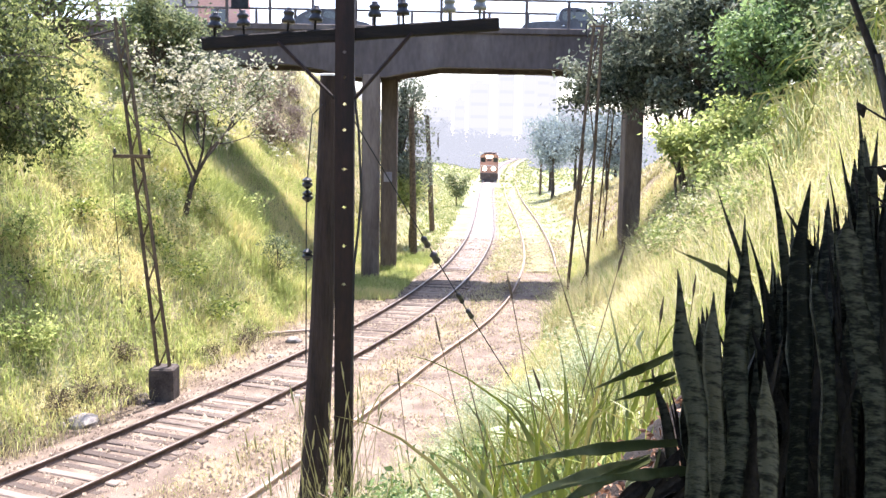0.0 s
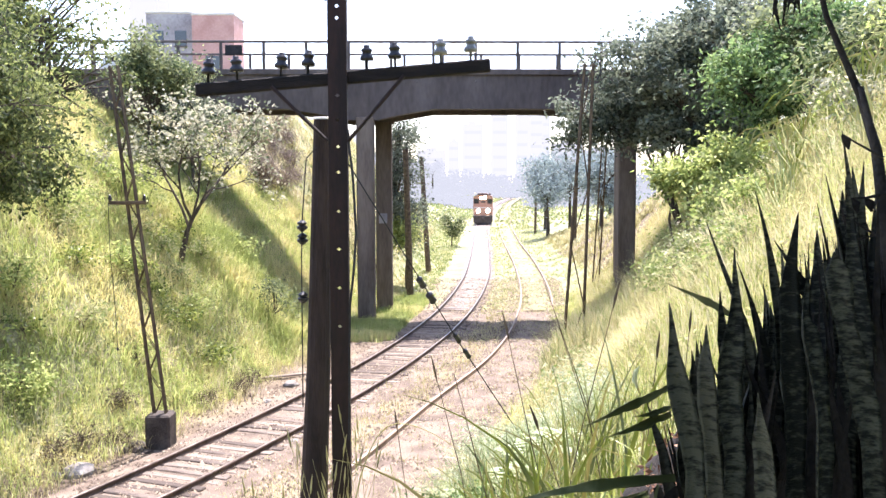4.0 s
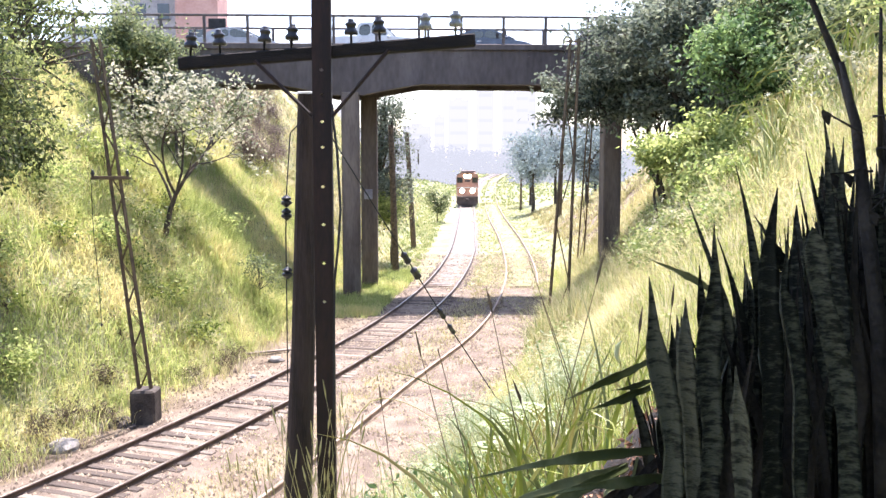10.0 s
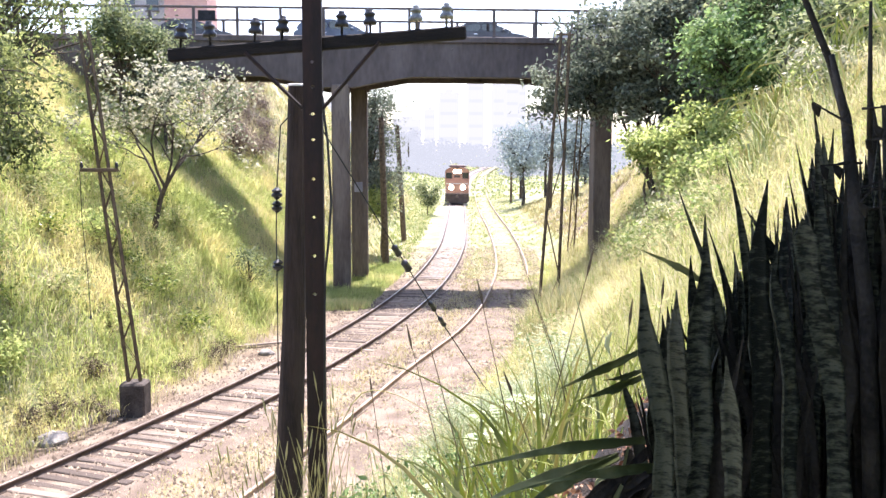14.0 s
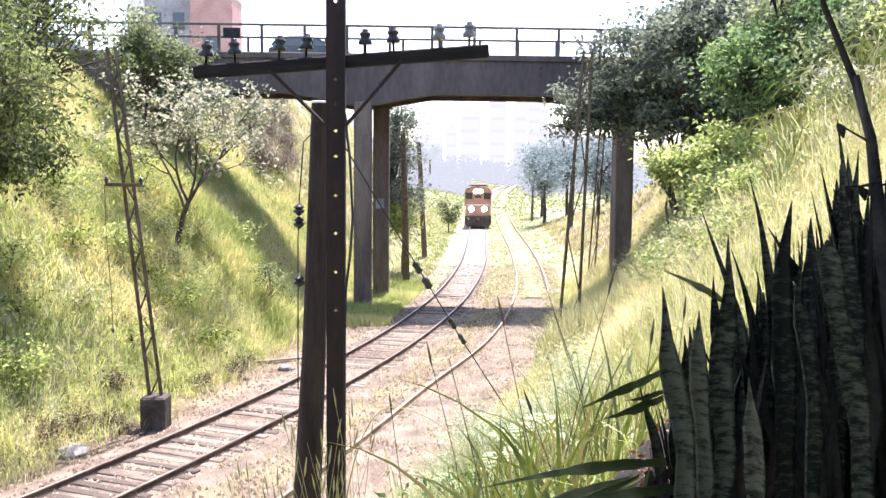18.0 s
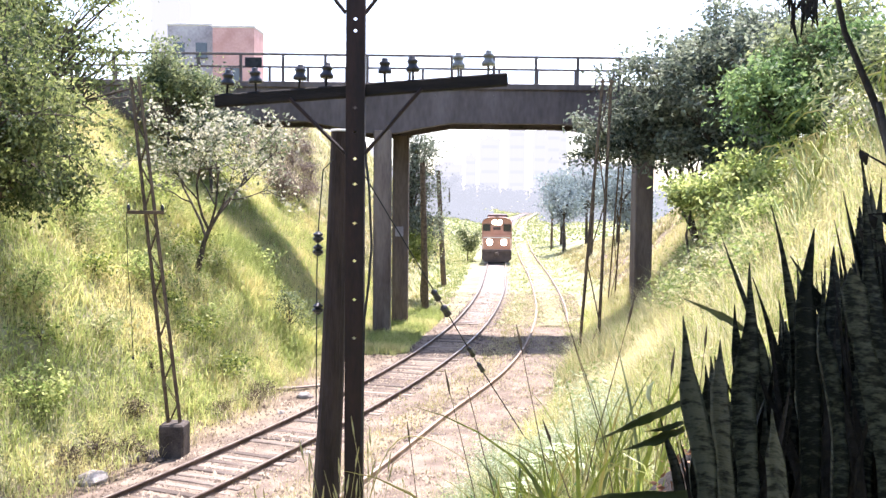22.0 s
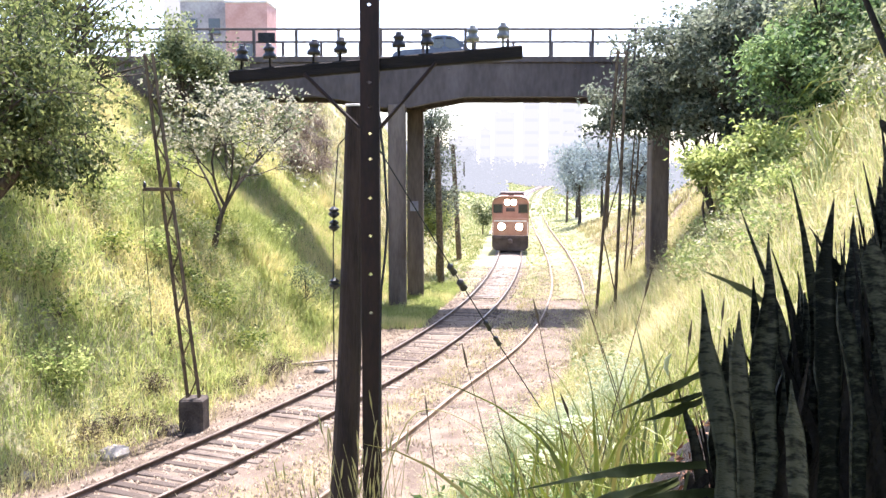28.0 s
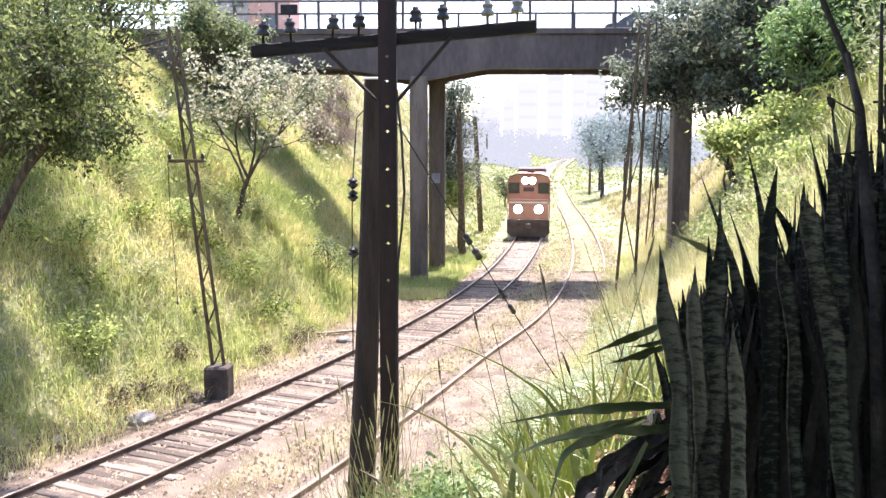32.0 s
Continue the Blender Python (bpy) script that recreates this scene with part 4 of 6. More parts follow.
def car(paint, label, kind="hatch"):
    ob = thing("car", (0, 0, 0), label, "car", "traffic on the bridge")
    if kind == "pickup":
        body = [(-2.4, 0.4), (-2.42, 1.08), (0.95, 1.10), (1.95, 1.02), (2.3, 0.8), (2.3, 0.4)]
        cabin = [(-0.75, 1.0), (-0.62, 1.66), (-0.3, 1.76), (0.4, 1.74), (0.75, 1.5), (1.25, 1.0)]
        panes = [[(-0.56, 1.14), (-0.48, 1.62), (0.0, 1.65), (0.0, 1.14)], [(0.07, 1.14), (0.07, 1.65), (0.38, 1.63), (0.92, 1.14)]]
        xs = (-1.5, 1.45)
    elif kind == "sedan":
        body = [(-2.15, 0.4), (-2.2, 0.9), (-1.6, 1.0), (1.0, 0.98), (1.9, 0.84), (2.15, 0.62), (2.15, 0.36)]
        cabin = [(-1.75, 0.92), (-1.05, 1.38), (-0.5, 1.46), (0.2, 1.45), (0.65, 1.26), (1.3, 0.92)]
        panes = [[(-1.2, 1.02), (-0.82, 1.32), (-0.28, 1.38), (-0.28, 1.02)], [(-0.21, 1.02), (-0.21, 1.38), (0.22, 1.37), (0.86, 1.02)]]
        xs = (-1.32, 1.32)
    else:
        body = [(-1.95, 0.42), (-2.0, 0.95), (-1.6, 1.04), (0.95, 1.0), (1.7, 0.9), (1.98, 0.66), (1.98, 0.36)]
        cabin = [(-1.95, 0.95), (-1.7, 1.36), (-1.2, 1.52), (0.1, 1.52), (0.6, 1.32), (1.25, 0.94)]
        panes = [[(-1.55, 1.06), (-1.4, 1.36), (-0.42, 1.44), (-0.42, 1.06)], [(-0.35, 1.06), (-0.35, 1.44), (0.12, 1.43), (0.8, 1.06)]]
        xs = (-1.22, 1.22)
    part("body", Shape().prism(eased(body), -0.84, 0.84), paint, ob)
    shell = part("cabin", Shape().prism(eased(cabin), -0.70, 0.70), paint, ob)
    for y in (-0.706, 0.706):
        for pane in panes:
            part("side_window", Shape().prism(eased(pane, 1), y - 0.006, y + 0.006), M.glass, shell, "dark window glass")
        part("mirror", Shape().box((panes[1][3][0] - 0.05, y * 1.30, 1.06), (0.14, 0.2, 0.13), cut=0.04), paint, ob)
        part("door_handle", Shape().box((-0.5, y / 0.706 * 0.846, 0.88), (0.18, 0.02, 0.035), cut=0.008), M.chrome, ob)
    (ax, az), (bx, bz) = cabin[-1], cabin[-2]
    part("windscreen", Shape().prism([(ax - 0.06, az + 0.08), (bx + 0.0, bz + 0.0), (bx + 0.03, bz + 0.02), (ax - 0.03, az + 0.10)], -0.62, 0.62), M.glass, shell, "dark window glass")
    for y in (-0.62, 0.62):
        part("headlight", Shape().box((xs[1] + 0.66, y, 0.72), (0.14, 0.34, 0.15), cut=0.05), M.chrome, ob)
        part("tail_light", Shape().box((-xs[1] - 0.72, y, 0.82), (0.10, 0.26, 0.16), cut=0.04), M.red_wall, ob)
    wheels(ob, xs, 0.76, 0.31)
    return ob


def van(paint, label):
    ob = thing("van", (0, 0, 0), label, "van", "traffic on the bridge")
    body = [(-2.6, 0.42), (-2.65, 2.25), (-2.5, 2.42), (1.15, 2.42), (1.5, 2.25), (2.1, 1.35), (2.65, 1.1), (2.75, 0.8), (2.75, 0.42)]
    part("body", Shape().prism(body[::-1], -0.97, 0.97), paint, ob)
    part("windscreen", Shape().prism([(1.55, 2.18), (2.12, 1.36), (2.16, 1.38), (1.59, 2.2)], -0.85, 0.85), M.glass, ob)
    for y in (-0.975, 0.975):
        part("side_window", Shape().prism([(0.95, 1.4), (0.95, 2.1), (1.4, 2.1), (1.9, 1.4)], y - 0.01, y + 0.01), M.glass, ob)
        part("side_trim", Shape().box((-0.9, y, 0.72), (3.2, 0.02, 0.12)), M.tyre, ob)
    wheels(ob, (-1.6, 1.75), 0.88, 0.34)
    return ob


traffic = [
    # when it passes the middle of the bridge, and how fast
    (car(M.paint_d, "dark grey pickup driving over the bridge", "pickup"), -0.53, 10.4),
    (car(M.paint_d, "dark saloon driving over the bridge", "sedan"), 0.58, 10.4),
    (car(M.paint_b, "dark blue saloon driving over the bridge", "sedan"), 2.73, 10.4),
    (car(M.paint_w, "white hatchback driving over the bridge"), 5.39, 10.4),
    (car(M.paint_d, "dark saloon driving over the bridge", "sedan"), 6.01, 10.4),
    (van(M.paint_w, "white delivery van driving over the bridge"), 6.97, 10.4),
    (car(M.paint_s, "silver saloon driving over the bridge", "sedan"), 8.04, 10.4),
    (car(M.paint_d, "dark saloon driving over the bridge", "sedan"), 8.52, 10.4),
    (car(M.paint_d, "dark hatchback driving over the bridge"), 9.16, 10.4),
    (car(M.paint_b, "blue-grey saloon driving over the bridge", "sedan"), 9.75, 10.4),
    (car(M.paint_w, "white pickup driving over the bridge", "pickup"), 10.29, 10.4),
    (car(M.paint_s, "silver saloon driving over the bridge", "sedan"), 10.9, 10.4),
    (car(M.paint_w, "white hatchback driving over the bridge"), 11.49, 10.4),
    (car(M.paint_d, "dark saloon driving over the bridge", "sedan"), 12.08, 10.4),
    (car(M.paint_d, "dark hatchback driving over the bridge"), 12.62, 10.4),
    (car(M.paint_s, "silver saloon driving over the bridge", "sedan"), 13.2, 10.4),
    (car(M.paint_d, "dark saloon driving over the bridge", "sedan"), 13.72, 10.4),
    (car(M.paint_b, "blue-grey hatchback driving over the bridge"), 14.4, 10.4),
    (car(M.paint_d, "dark saloon driving over the bridge", "sedan"), 15.05, 10.4),
    (car(M.paint_b, "blue hatchback driving over the bridge"), 16.9, 10.4),
    (car(M.paint_d, "dark hatchback driving over the bridge"), 18.62, 10.4),
    (car(M.paint_s, "silver saloon driving over the bridge", "sedan"), 19.8, 10.4),
    (car(M.paint_w, "white hatchback driving over the bridge"), 24.1, 11.0),
    (car(M.paint_b, "dark blue pickup driving over the bridge", "pickup"), 28.2, 8.8),
    (car(M.paint_d, "dark saloon driving over the bridge", "sedan"), 31.25, 9.3),
]


# ---------------------------------------------------------------- houses and the far town
def house(name, at, size, wall, label, rz=0, floors=2, cols=3):
    ob = thing(name, at, label, "building", rz=rz)
    x, y, z = size
    part("wall", Shape().box((0, 0, z / 2), size), wall, ob)
    part("roof", Shape().box((0, 0, z + 0.1), (x + 0.1, y + 0.1, 0.2), cut=0.04), M.roof, ob)
    for i in range(floors):
        for k in range(cols):
            wx = (k + 0.5) * x / cols - x / 2
            wz = (i + 0.55) * z / floors
            wi = part("window", Shape().box((wx, -y / 2 - 0.01, wz), (min(1.2, x / cols * 0.5), 0.06, 1.1)), M.glass, ob)
            part("sill", Shape().box((wx, -y / 2 - 0.05, wz - 0.6), (min(1.4, x / cols * 0.6), 0.14, 0.08)), M.concrete, wi)
    return ob


house("house", (-17.4, 70, 11), (3.1, 3.2, 7.75), M.red_wall, "brick-red plastered house above the road", cols=1, floors=1)
house("house", (-20.9, 70.4, 11), (3.4, 2.2, 8.05), M.grey_wall, "grey plastered house with flat roof above the road", cols=2, floors=2)
# its walls glow with the painted haze
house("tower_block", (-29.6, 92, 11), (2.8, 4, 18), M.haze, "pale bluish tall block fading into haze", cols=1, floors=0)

# ---------------------------------------------------------------- vegetation
def tree(name, label, at, crown, radii, material, n_limbs=16, n_leaf=5000, size=0.16, trunk=0.16, narrow=0.45, spread=0.55, seed=1, category="tree", droop=0.3, bark=None, group=""):
    """A tapered trunk, limbs to uneven points of the crown, twigs, and clumps of leaves about their ends."""
    r = np.random.default_rng(seed)
    at, crown, radii = np.array(at, float), np.array(crown, float), np.array(radii, float)
    ob = thing(name, tuple(at), label, category, group)
    c = crown - at
    fork = np.array([c[0] * 0.45, c[1] * 0.45, max(c[2] - radii[2] * 0.75, c[2] * 0.35)])
    tk = Shape().tube([(0, 0, -0.4), tuple(fork * 0.35 + r.normal(0, 0.06, 3)), tuple(fork * 0.7 + r.normal(0, 0.06, 3)), tuple(fork)], [trunk * 1.25, trunk, trunk * 0.85, trunk * 0.7], 9)
    part("trunk", tk, bark or M.bark, ob)
    ends = []
    lobes = []
    for k in range(max(4, n_limbs // 3)):
        d = r.normal(size=3)
        d /= np.linalg.norm(d)
        lobes.append((c + d * radii * r.uniform(0.45, 0.85), r.uniform(0.28, 0.55)))
    for k in range(n_limbs):
        lc, lr_ = lobes[k % len(lobes)]
        d = r.normal(size=3)
        d /= np.linalg.norm(d)
        e = lc + d * radii * lr_ * r.uniform(0.3, 1.0)
        m = fork * 0.5 + e * 0.5 + r.normal(0, 0.15, 3) + np.array([0, 0, 0.25])
        limb = Shape().tube([tuple(fork), tuple(m), tuple(e)], [trunk * 0.5, trunk * 0.28, trunk * 0.08], 6)
        ends.append(e)
        for j in range(4):
            e2 = m + (e - m) * r.uniform(0.3, 1.1) + r.normal(0, 0.22, 3) * radii / 2
            limb.tube([tuple(m + (e - m) * 0.2), tuple(e2)], [trunk * 0.18, trunk * 0.04], 5)
            ends.append(e2)
        part("limb", limb, bark or M.bark, ob)
    ends = np.array(ends)
    wts = r.uniform(0.2, 1.0, len(ends))
    idx = r.choice(len(ends), n_leaf, p=wts / wts.sum())
    sp = spread * (0.5 + 0.8 * r.random(len(ends)))[idx][:, None]
    off = r.normal(size=(n_leaf, 3)) * sp * np.array([1, 1, 0.75])
    off[:, 2] -= droop * np.abs(off[:, 2])
    v, f = leaves(r, ends[idx] + off, np.full(n_leaf, size), up=droop, narrow=narrow)
    me = sheet("crown", v, f, material)
    cr = new("crown", me)
    cr.parent = ob
    return ob


def branching_tree(name, label, at, lean, bole, n_stems, first, trunk, material, per_twig, size, seed, loose=0.13, hang=0.0, ahead=0.12):
    """A short bole that parts into rising stems, each branching three times, with leaves strung along the twigs."""
    r = random.Random(seed)
    ob = thing(name, at, label, "tree")
    top = Vector(lean).normalized() * bole
    part("trunk", Shape().tube([(0, 0, -0.4), tuple(top * 0.3 + Vector((0.04, 0, 0))), tuple(top * 0.7 - Vector((0.03, 0, 0))), tuple(top)], [trunk * 1.3, trunk, trunk * 0.85, trunk * 0.75], 9), M.bark, ob)
    anchors = []

    def grow(sh, p, d, length, rad, level):
        pts, dd = [p], d.copy()
        for i in range(4):
            dd = (dd + Vector((r.gauss(0, 0.16), r.gauss(0, 0.16), r.gauss(0.02 - hang * 0.12 * level, 0.12)))).normalized()
            pts.append(pts[-1] + dd * length / 4)
        sh.tube(pts, [rad, rad * 0.86, rad * 0.72, rad * 0.6, rad * 0.45], 7 if level < 2 else 4)
        if level >= 2:
            anchors.extend(pts[1:])
        if level == 3:
            return
        for k in range(4 if level < 2 else 3):
            i = r.randint(2, 4) if k else 4
            side = Vector((r.gauss(0, 1), r.gauss(0, 0.8), r.gauss(0.1, 0.7))).normalized()
            grow(sh, pts[i], (dd * 0.75 + side * 0.75).normalized(), length * r.uniform(0.5, 0.72), rad * 0.5, level + 1)

    for k in range(n_stems):
        a = 2 * math.pi * (k + 0.3 * r.random()) / n_stems
        sh = Shape()
        grow(sh, top * r.uniform(0.75, 1.0), Vector((0.62 * math.cos(a) + ahead, 0.5 * math.sin(a), 0.95)).normalized(), first * r.uniform(0.8, 1.15), trunk * 0.55, 0)
        part("limb", sh, M.bark, ob)
    q = np.random.default_rng(seed)
    pos = np.repeat(np.array([tuple(a) for a in anchors]), per_twig, 0)
    pos = pos + q.normal(0, loose, pos.shape)
    v, f = leaves(q, pos, np.full(len(pos), size), up=0.2 + hang * 0.6, narrow=0.5)
    cr = new("crown", sheet("crown", v, f, material))
    cr.parent = ob
    return ob


def lz(x, y):
    return float(land(x, y))


branching_tree("small_tree", "small open tree with pale grey-green leaves on the grassy bank", (-9.83, 33, lz(-9.83, 33)), (0.35, 0.0, 1.0), 1.6, 5, 2.7, 0.105, M.leaf_pale, 3, 0.18, 3)
tree("acacia_tree", "feathery drooping tree with yellow-green leaves on the bank", (-14.2, 26, lz(-14.2, 26)), (-13.0, 25.5, 10.2), (3.6, 2.6, 4.0), M.leaf_fine, 44, 10500, 0.17, 0.2, 0.4, 0.4, seed=4, droop=0.8)
tree("acacia_tree", "feathery drooping tree with yellow-green leaves on the bank", (-15.5, 31, lz(-15.5, 31)), (-14.3, 31, 13.2), (2.6, 2.4, 2.6), M.leaf_fine, 30, 8500, 0.18, 0.18, 0.4, 0.5, seed=5, droop=0.8)
branching_tree("acacia_tree", "feathery drooping tree with grey-green leaves leaning over the bank", (-12.4, 20.2, lz(-12.4, 20.2)), (0.6, 0.0, 1.0), 3.6, 6, 1.9, 0.12, M.leaf_fine, 6, 0.13, 45, 0.13, 1.4, 0.4)
branching_tree("acacia_tree", "feathery drooping tree with small grey-green leaves on the bank", (-13.0, 21.4, lz(-13.0, 21.4)), (0.42, 0.0, 1.0), 2.4, 5, 1.6, 0.10, M.leaf_fine, 5, 0.13, 46, 0.13, 1.6, 0.3)
branching_tree("thorn_tree", "thin open-branched tree leaning out over the bank", (-12.8, 19.0, lz(-12.8, 19.0)), (0.5, 0.0, 1.0), 4.6, 6, 2.0, 0.09, M.leaf_fine, 8, 0.12, 44, 0.13, 0.5, 0.75)
tree("bush", "dense dark green bush beside the bridge end", (-13.4, 40.8, lz(-13.4, 40.8)), (-13.0, 40.4, 11.4), (2.4, 1.4, 2.3), M.leaf_mid, 30, 9000, 0.19, 0.1, spread=0.42, seed=6, category="bush")
tree("bush", "dark low bush under the bridge end", (-11.6, 41.6, lz(-11.6, 41.6)), (-11.4, 41.4, 9.9), (1.9, 1.0, 1.3), M.leaf_deep, 20, 6500, 0.17, 0.07, spread=0.36, seed=61, category="bush")
branching_tree("shade_tree", "large dark-leaved tree overhanging the bridge column", (10.6, 37.2, lz(10.6, 37.2)), (-0.22, 0.02, 1.0), 3.7, 8, 3.0, 0.17, M.leaf_deep, 8, 0.24, 8, 0.22)
branching_tree("shade_tree", "dark-leaved tree with leaning stems beside the bridge column", (10.3, 37.9, lz(10.3, 37.9)), (-0.5, 0.0, 1.0), 2.6, 5, 2.1, 0.12, M.leaf_deep, 7, 0.23, 24, 0.2)
tree("shade_tree", "dark-leaved tree hanging down in front of the bridge column", (10.1, 39.5, lz(10.1, 39.5)), (7.2, 38.8, 10.3), (2.4, 1.5, 2.4), M.leaf_deep, 40, 5600, 0.22, 0.12, spread=0.32, seed=9, droop=0.6)
tree("shade_tree", "dark-leaved low branches in front of the bridge", (9.9, 38.6, lz(9.9, 38.6)), (5.8, 38.4, 9.4), (1.7, 1.2, 1.5), M.leaf_deep, 24, 4200, 0.21, 0.07, spread=0.3, seed=19, droop=0.7)
tree("shade_tree", "dark-leaved spreading tree low over the bank", (11.6, 37.5, lz(11.6, 37.5)), (11.0, 37.0, 9.5), (2.2, 1.4, 1.5), M.leaf_deep, 34, 6500, 0.21, 0.11, spread=0.34, seed=21, droop=0.4)
tree("shade_tree", "tall grey-green tree behind the bank crest", (13.2, 41.0, lz(13.2, 41.0)), (13.0, 41.0, 12.6), (3.4, 1.8, 3.0), M.leaf_grey, 40, 9000, 0.24, 0.16, spread=0.46, seed=22)
tree("leafy_tree", "bright green leafy tree on the bank", (10.0, 28.2, lz(10.0, 28.2)), (9.5, 28.0, 9.7), (1.7, 1.4, 1.9), M.leaf_fresh, 40, 5500, 0.2, 0.12, spread=0.3, seed=10, droop=0.5)
tree("leafy_tree", "spreading bright green leafy tree on the bank", (11.6, 27.2, lz(11.6, 27.2)), (12.0, 27.6, 10.9), (1.7, 1.2, 1.2), M.leaf_fresh, 30, 4200, 0.2, 0.12, spread=0.34, seed=23, droop=0.5)
tree("leafy_tree", "mid-green leafy tree on top of the bank", (12.1, 24.5, lz(12.1, 24.5)), (11.9, 24.4, 10.5), (2.4, 1.5, 1.9), M.leaf_mid, 26, 8000, 0.21, 0.12, spread=0.36, seed=11)
tree("leafy_tree", "mid-green leafy tree on top of the bank", (11.3, 30, lz(11.3, 30)), (11.2, 30, 11.6), (2.2, 1.5, 2.2), M.leaf_mid, 26, 8000, 0.21, 0.14, spread=0.4, seed=17)
tree("leafy_tree", "bright green leafy tree on top of the bank", (11.0, 20, lz(11.0, 20)), (10.6, 20, 10.8), (2.0, 1.4, 1.5), M.leaf_lime, 18, 7000, 0.15, 0.12, spread=0.45, seed=18)
for k, (x, y) in enumerate(((8.6, 29.0), (8.4, 33.5), (8.9, 24.5), (7.4, 26.5), (9.4, 22.0), (6.6, 20.5), (8.4, 19.0), (6.9, 29.0), (8.9, 36.0), (6.3, 24.0))):
    h = 0.7 + 0.06 * (k * 7 % 10)
    tree("bank_weed", "yellow-green bushy weed on the sunny bank", (x, y, lz(x, y)), (x, y, lz(x, y) + h * 0.6), (0.8, 0.7, h * 0.5), M.leaf_lime if k % 3 else M.leaf_pale, 10, 1100, 0.13, 0.02, spread=0.3, seed=200 + k, category="shrub", group="bushy weeds on the bank", bark=M.white_bark)
for k, (x, y) in enumerate(((-9.0, 26.0), (-10.4, 29.0), (-11.5, 24.0), (-8.6, 30.5), (-12.2, 34.0), (-8.9, 38.0), (-11.0, 37.0), (-10.2, 21.5), (-12.6, 28.5))):
    h = 0.7 + 0.06 * (k * 7 % 10)
    tree("bank_weed", "green bushy weed on the grassy bank", (x, y, lz(x, y)), (x, y, lz(x, y) + h * 0.6), (1.0, 0.9, h * 0.4), M.leaf_lime if k % 3 else M.grass, 12, 900, 0.13, 0.02, spread=0.3, seed=230 + k, category="shrub", group="bushy weeds on the bank", bark=M.white_bark)
for k, (x, y, h) in enumerate(((8.3, 28.8, 1.4), (8.7, 27.6, 1.3), (9.0, 26.6, 1.3))):
    tree("leafy_shrub", "lime-green leafy shrub on the bank", (x, y, lz(x, y)), (x, y, lz(x, y) + h * 0.55), (1.0, 0.8, h * 0.5), M.leaf_lime, 16, 2600, 0.19, 0.04, spread=0.32, seed=260 + k, category="shrub")
br = random.Random(12)
for k in range(26):
    y = br.uniform(15, 33)
    x = float(track_b(y)) + br.uniform(3.2, 9.0)
    h = br.uniform(0.5, 1.0)
    if 0.16 < x / y < 0.22:
        continue
    tree("bank_weed", "yellow-green bushy weed on the sunny bank", (x, y, lz(x, y)), (x, y, lz(x, y) + h * 0.55), (h * 0.9, h * 0.8, h * 0.5), br.choice((M.leaf_lime, M.cane, M.cane, M.leaf_pale)), 8, 620, 0.12, 0.018, spread=0.27, seed=300 + k, category="shrub", group="bushy weeds on the bank", bark=M.white_bark)
for k in range(22):
    y = br.uniform(18, 36)
    x = float(track_a(y)) - br.uniform(4.2, 10.5)
    h = br.uniform(0.5, 1.1)
    tree("bank_weed", "green bushy weed on the grassy bank", (x, y, lz(x, y)), (x, y, lz(x, y) + h * 0.5), (h, h * 0.9, h * 0.4), br.choice((M.leaf_lime, M.cane, M.reed)), 8, 620, 0.12, 0.018, spread=0.27, seed=340 + k, category="shrub", group="bushy weeds on the bank", bark=M.white_bark)
for k, (x, y, z, r) in enumerate(((8.1, 30.4, 7.0, 1.4), (7.6, 31.2, 6.8, 0.9), (9.0, 30.2, 7.5, 1.2))):
    tree("leafy_shrub", "broad lime-green leafy shrub on the bank", (x, y, lz(x, y)), (x, y, z), (r, 0.8, 0.6), M.leaf_lime, 20, 2000, 0.21, 0.05, spread=0.3, seed=270 + k, category="shrub")
sb = random.Random(71)
for k in range(15):
    x, y = -9.2 - 3.6 * sb.random(), 49.0 + 9.0 * sb.random()
    h = sb.uniform(1.2, 2.2)
    tree("bare_scrub", "leafless grey-brown scrub on the bank beyond the bridge", (x, y, lz(x, y)), (x, y, lz(x, y) + h * 0.6), (1.0, 0.7, h * 0.5), M.scrub, 12, 1500, 0.12, 0.03, 0.25, spread=0.3, seed=500 + k, category="shrub", group="scrub beyond the bridge", bark=M.white_bark)
tree("sapling", "thin bushy sapling at the foot of the bank", (-6.9, 35.5, lz(-6.9, 35.5)), (-6.8, 35.5, lz(-6.9, 35.5) + 1.2), (0.7, 0.6, 0.8), M.leaf_mid, 12, 900, 0.12, 0.03, spread=0.3, seed=13, category="shrub")
tree("tall_tree", "tall narrow tree beyond the bridge", (-4.6, 57, lz(-4.6, 57)), (-3.2, 57, 6.6), (2.5, 1.6, 4.9), M.leaf_grey, 40, 12500, 0.2, 0.16, spread=0.5, seed=14)
tree("leafy_shrub", "yellow-green shrub beyond the bridge", (-2.6, 55, lz(-2.6, 55)), (-2.6, 55, 3.6), (1.0, 0.8, 1.6), M.leaf_lime, 12, 2500, 0.18, 0.05, spread=0.4, seed=15, category="shrub")
tree("leafy_shrub", "green shrub beside the far track", (0.2, 92, lz(0.2, 92)), (0.2, 92, 2.4), (1.3, 1.2, 1.2), M.leaf_mid, 10, 1500, 0.25, 0.06, spread=0.4, seed=16, category="shrub")
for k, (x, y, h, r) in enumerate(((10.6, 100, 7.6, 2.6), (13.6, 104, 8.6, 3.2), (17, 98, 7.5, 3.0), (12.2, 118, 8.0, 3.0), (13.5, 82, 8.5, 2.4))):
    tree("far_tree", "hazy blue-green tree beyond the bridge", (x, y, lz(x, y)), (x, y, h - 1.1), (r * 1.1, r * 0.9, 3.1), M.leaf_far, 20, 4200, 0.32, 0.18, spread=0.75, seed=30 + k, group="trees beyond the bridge")


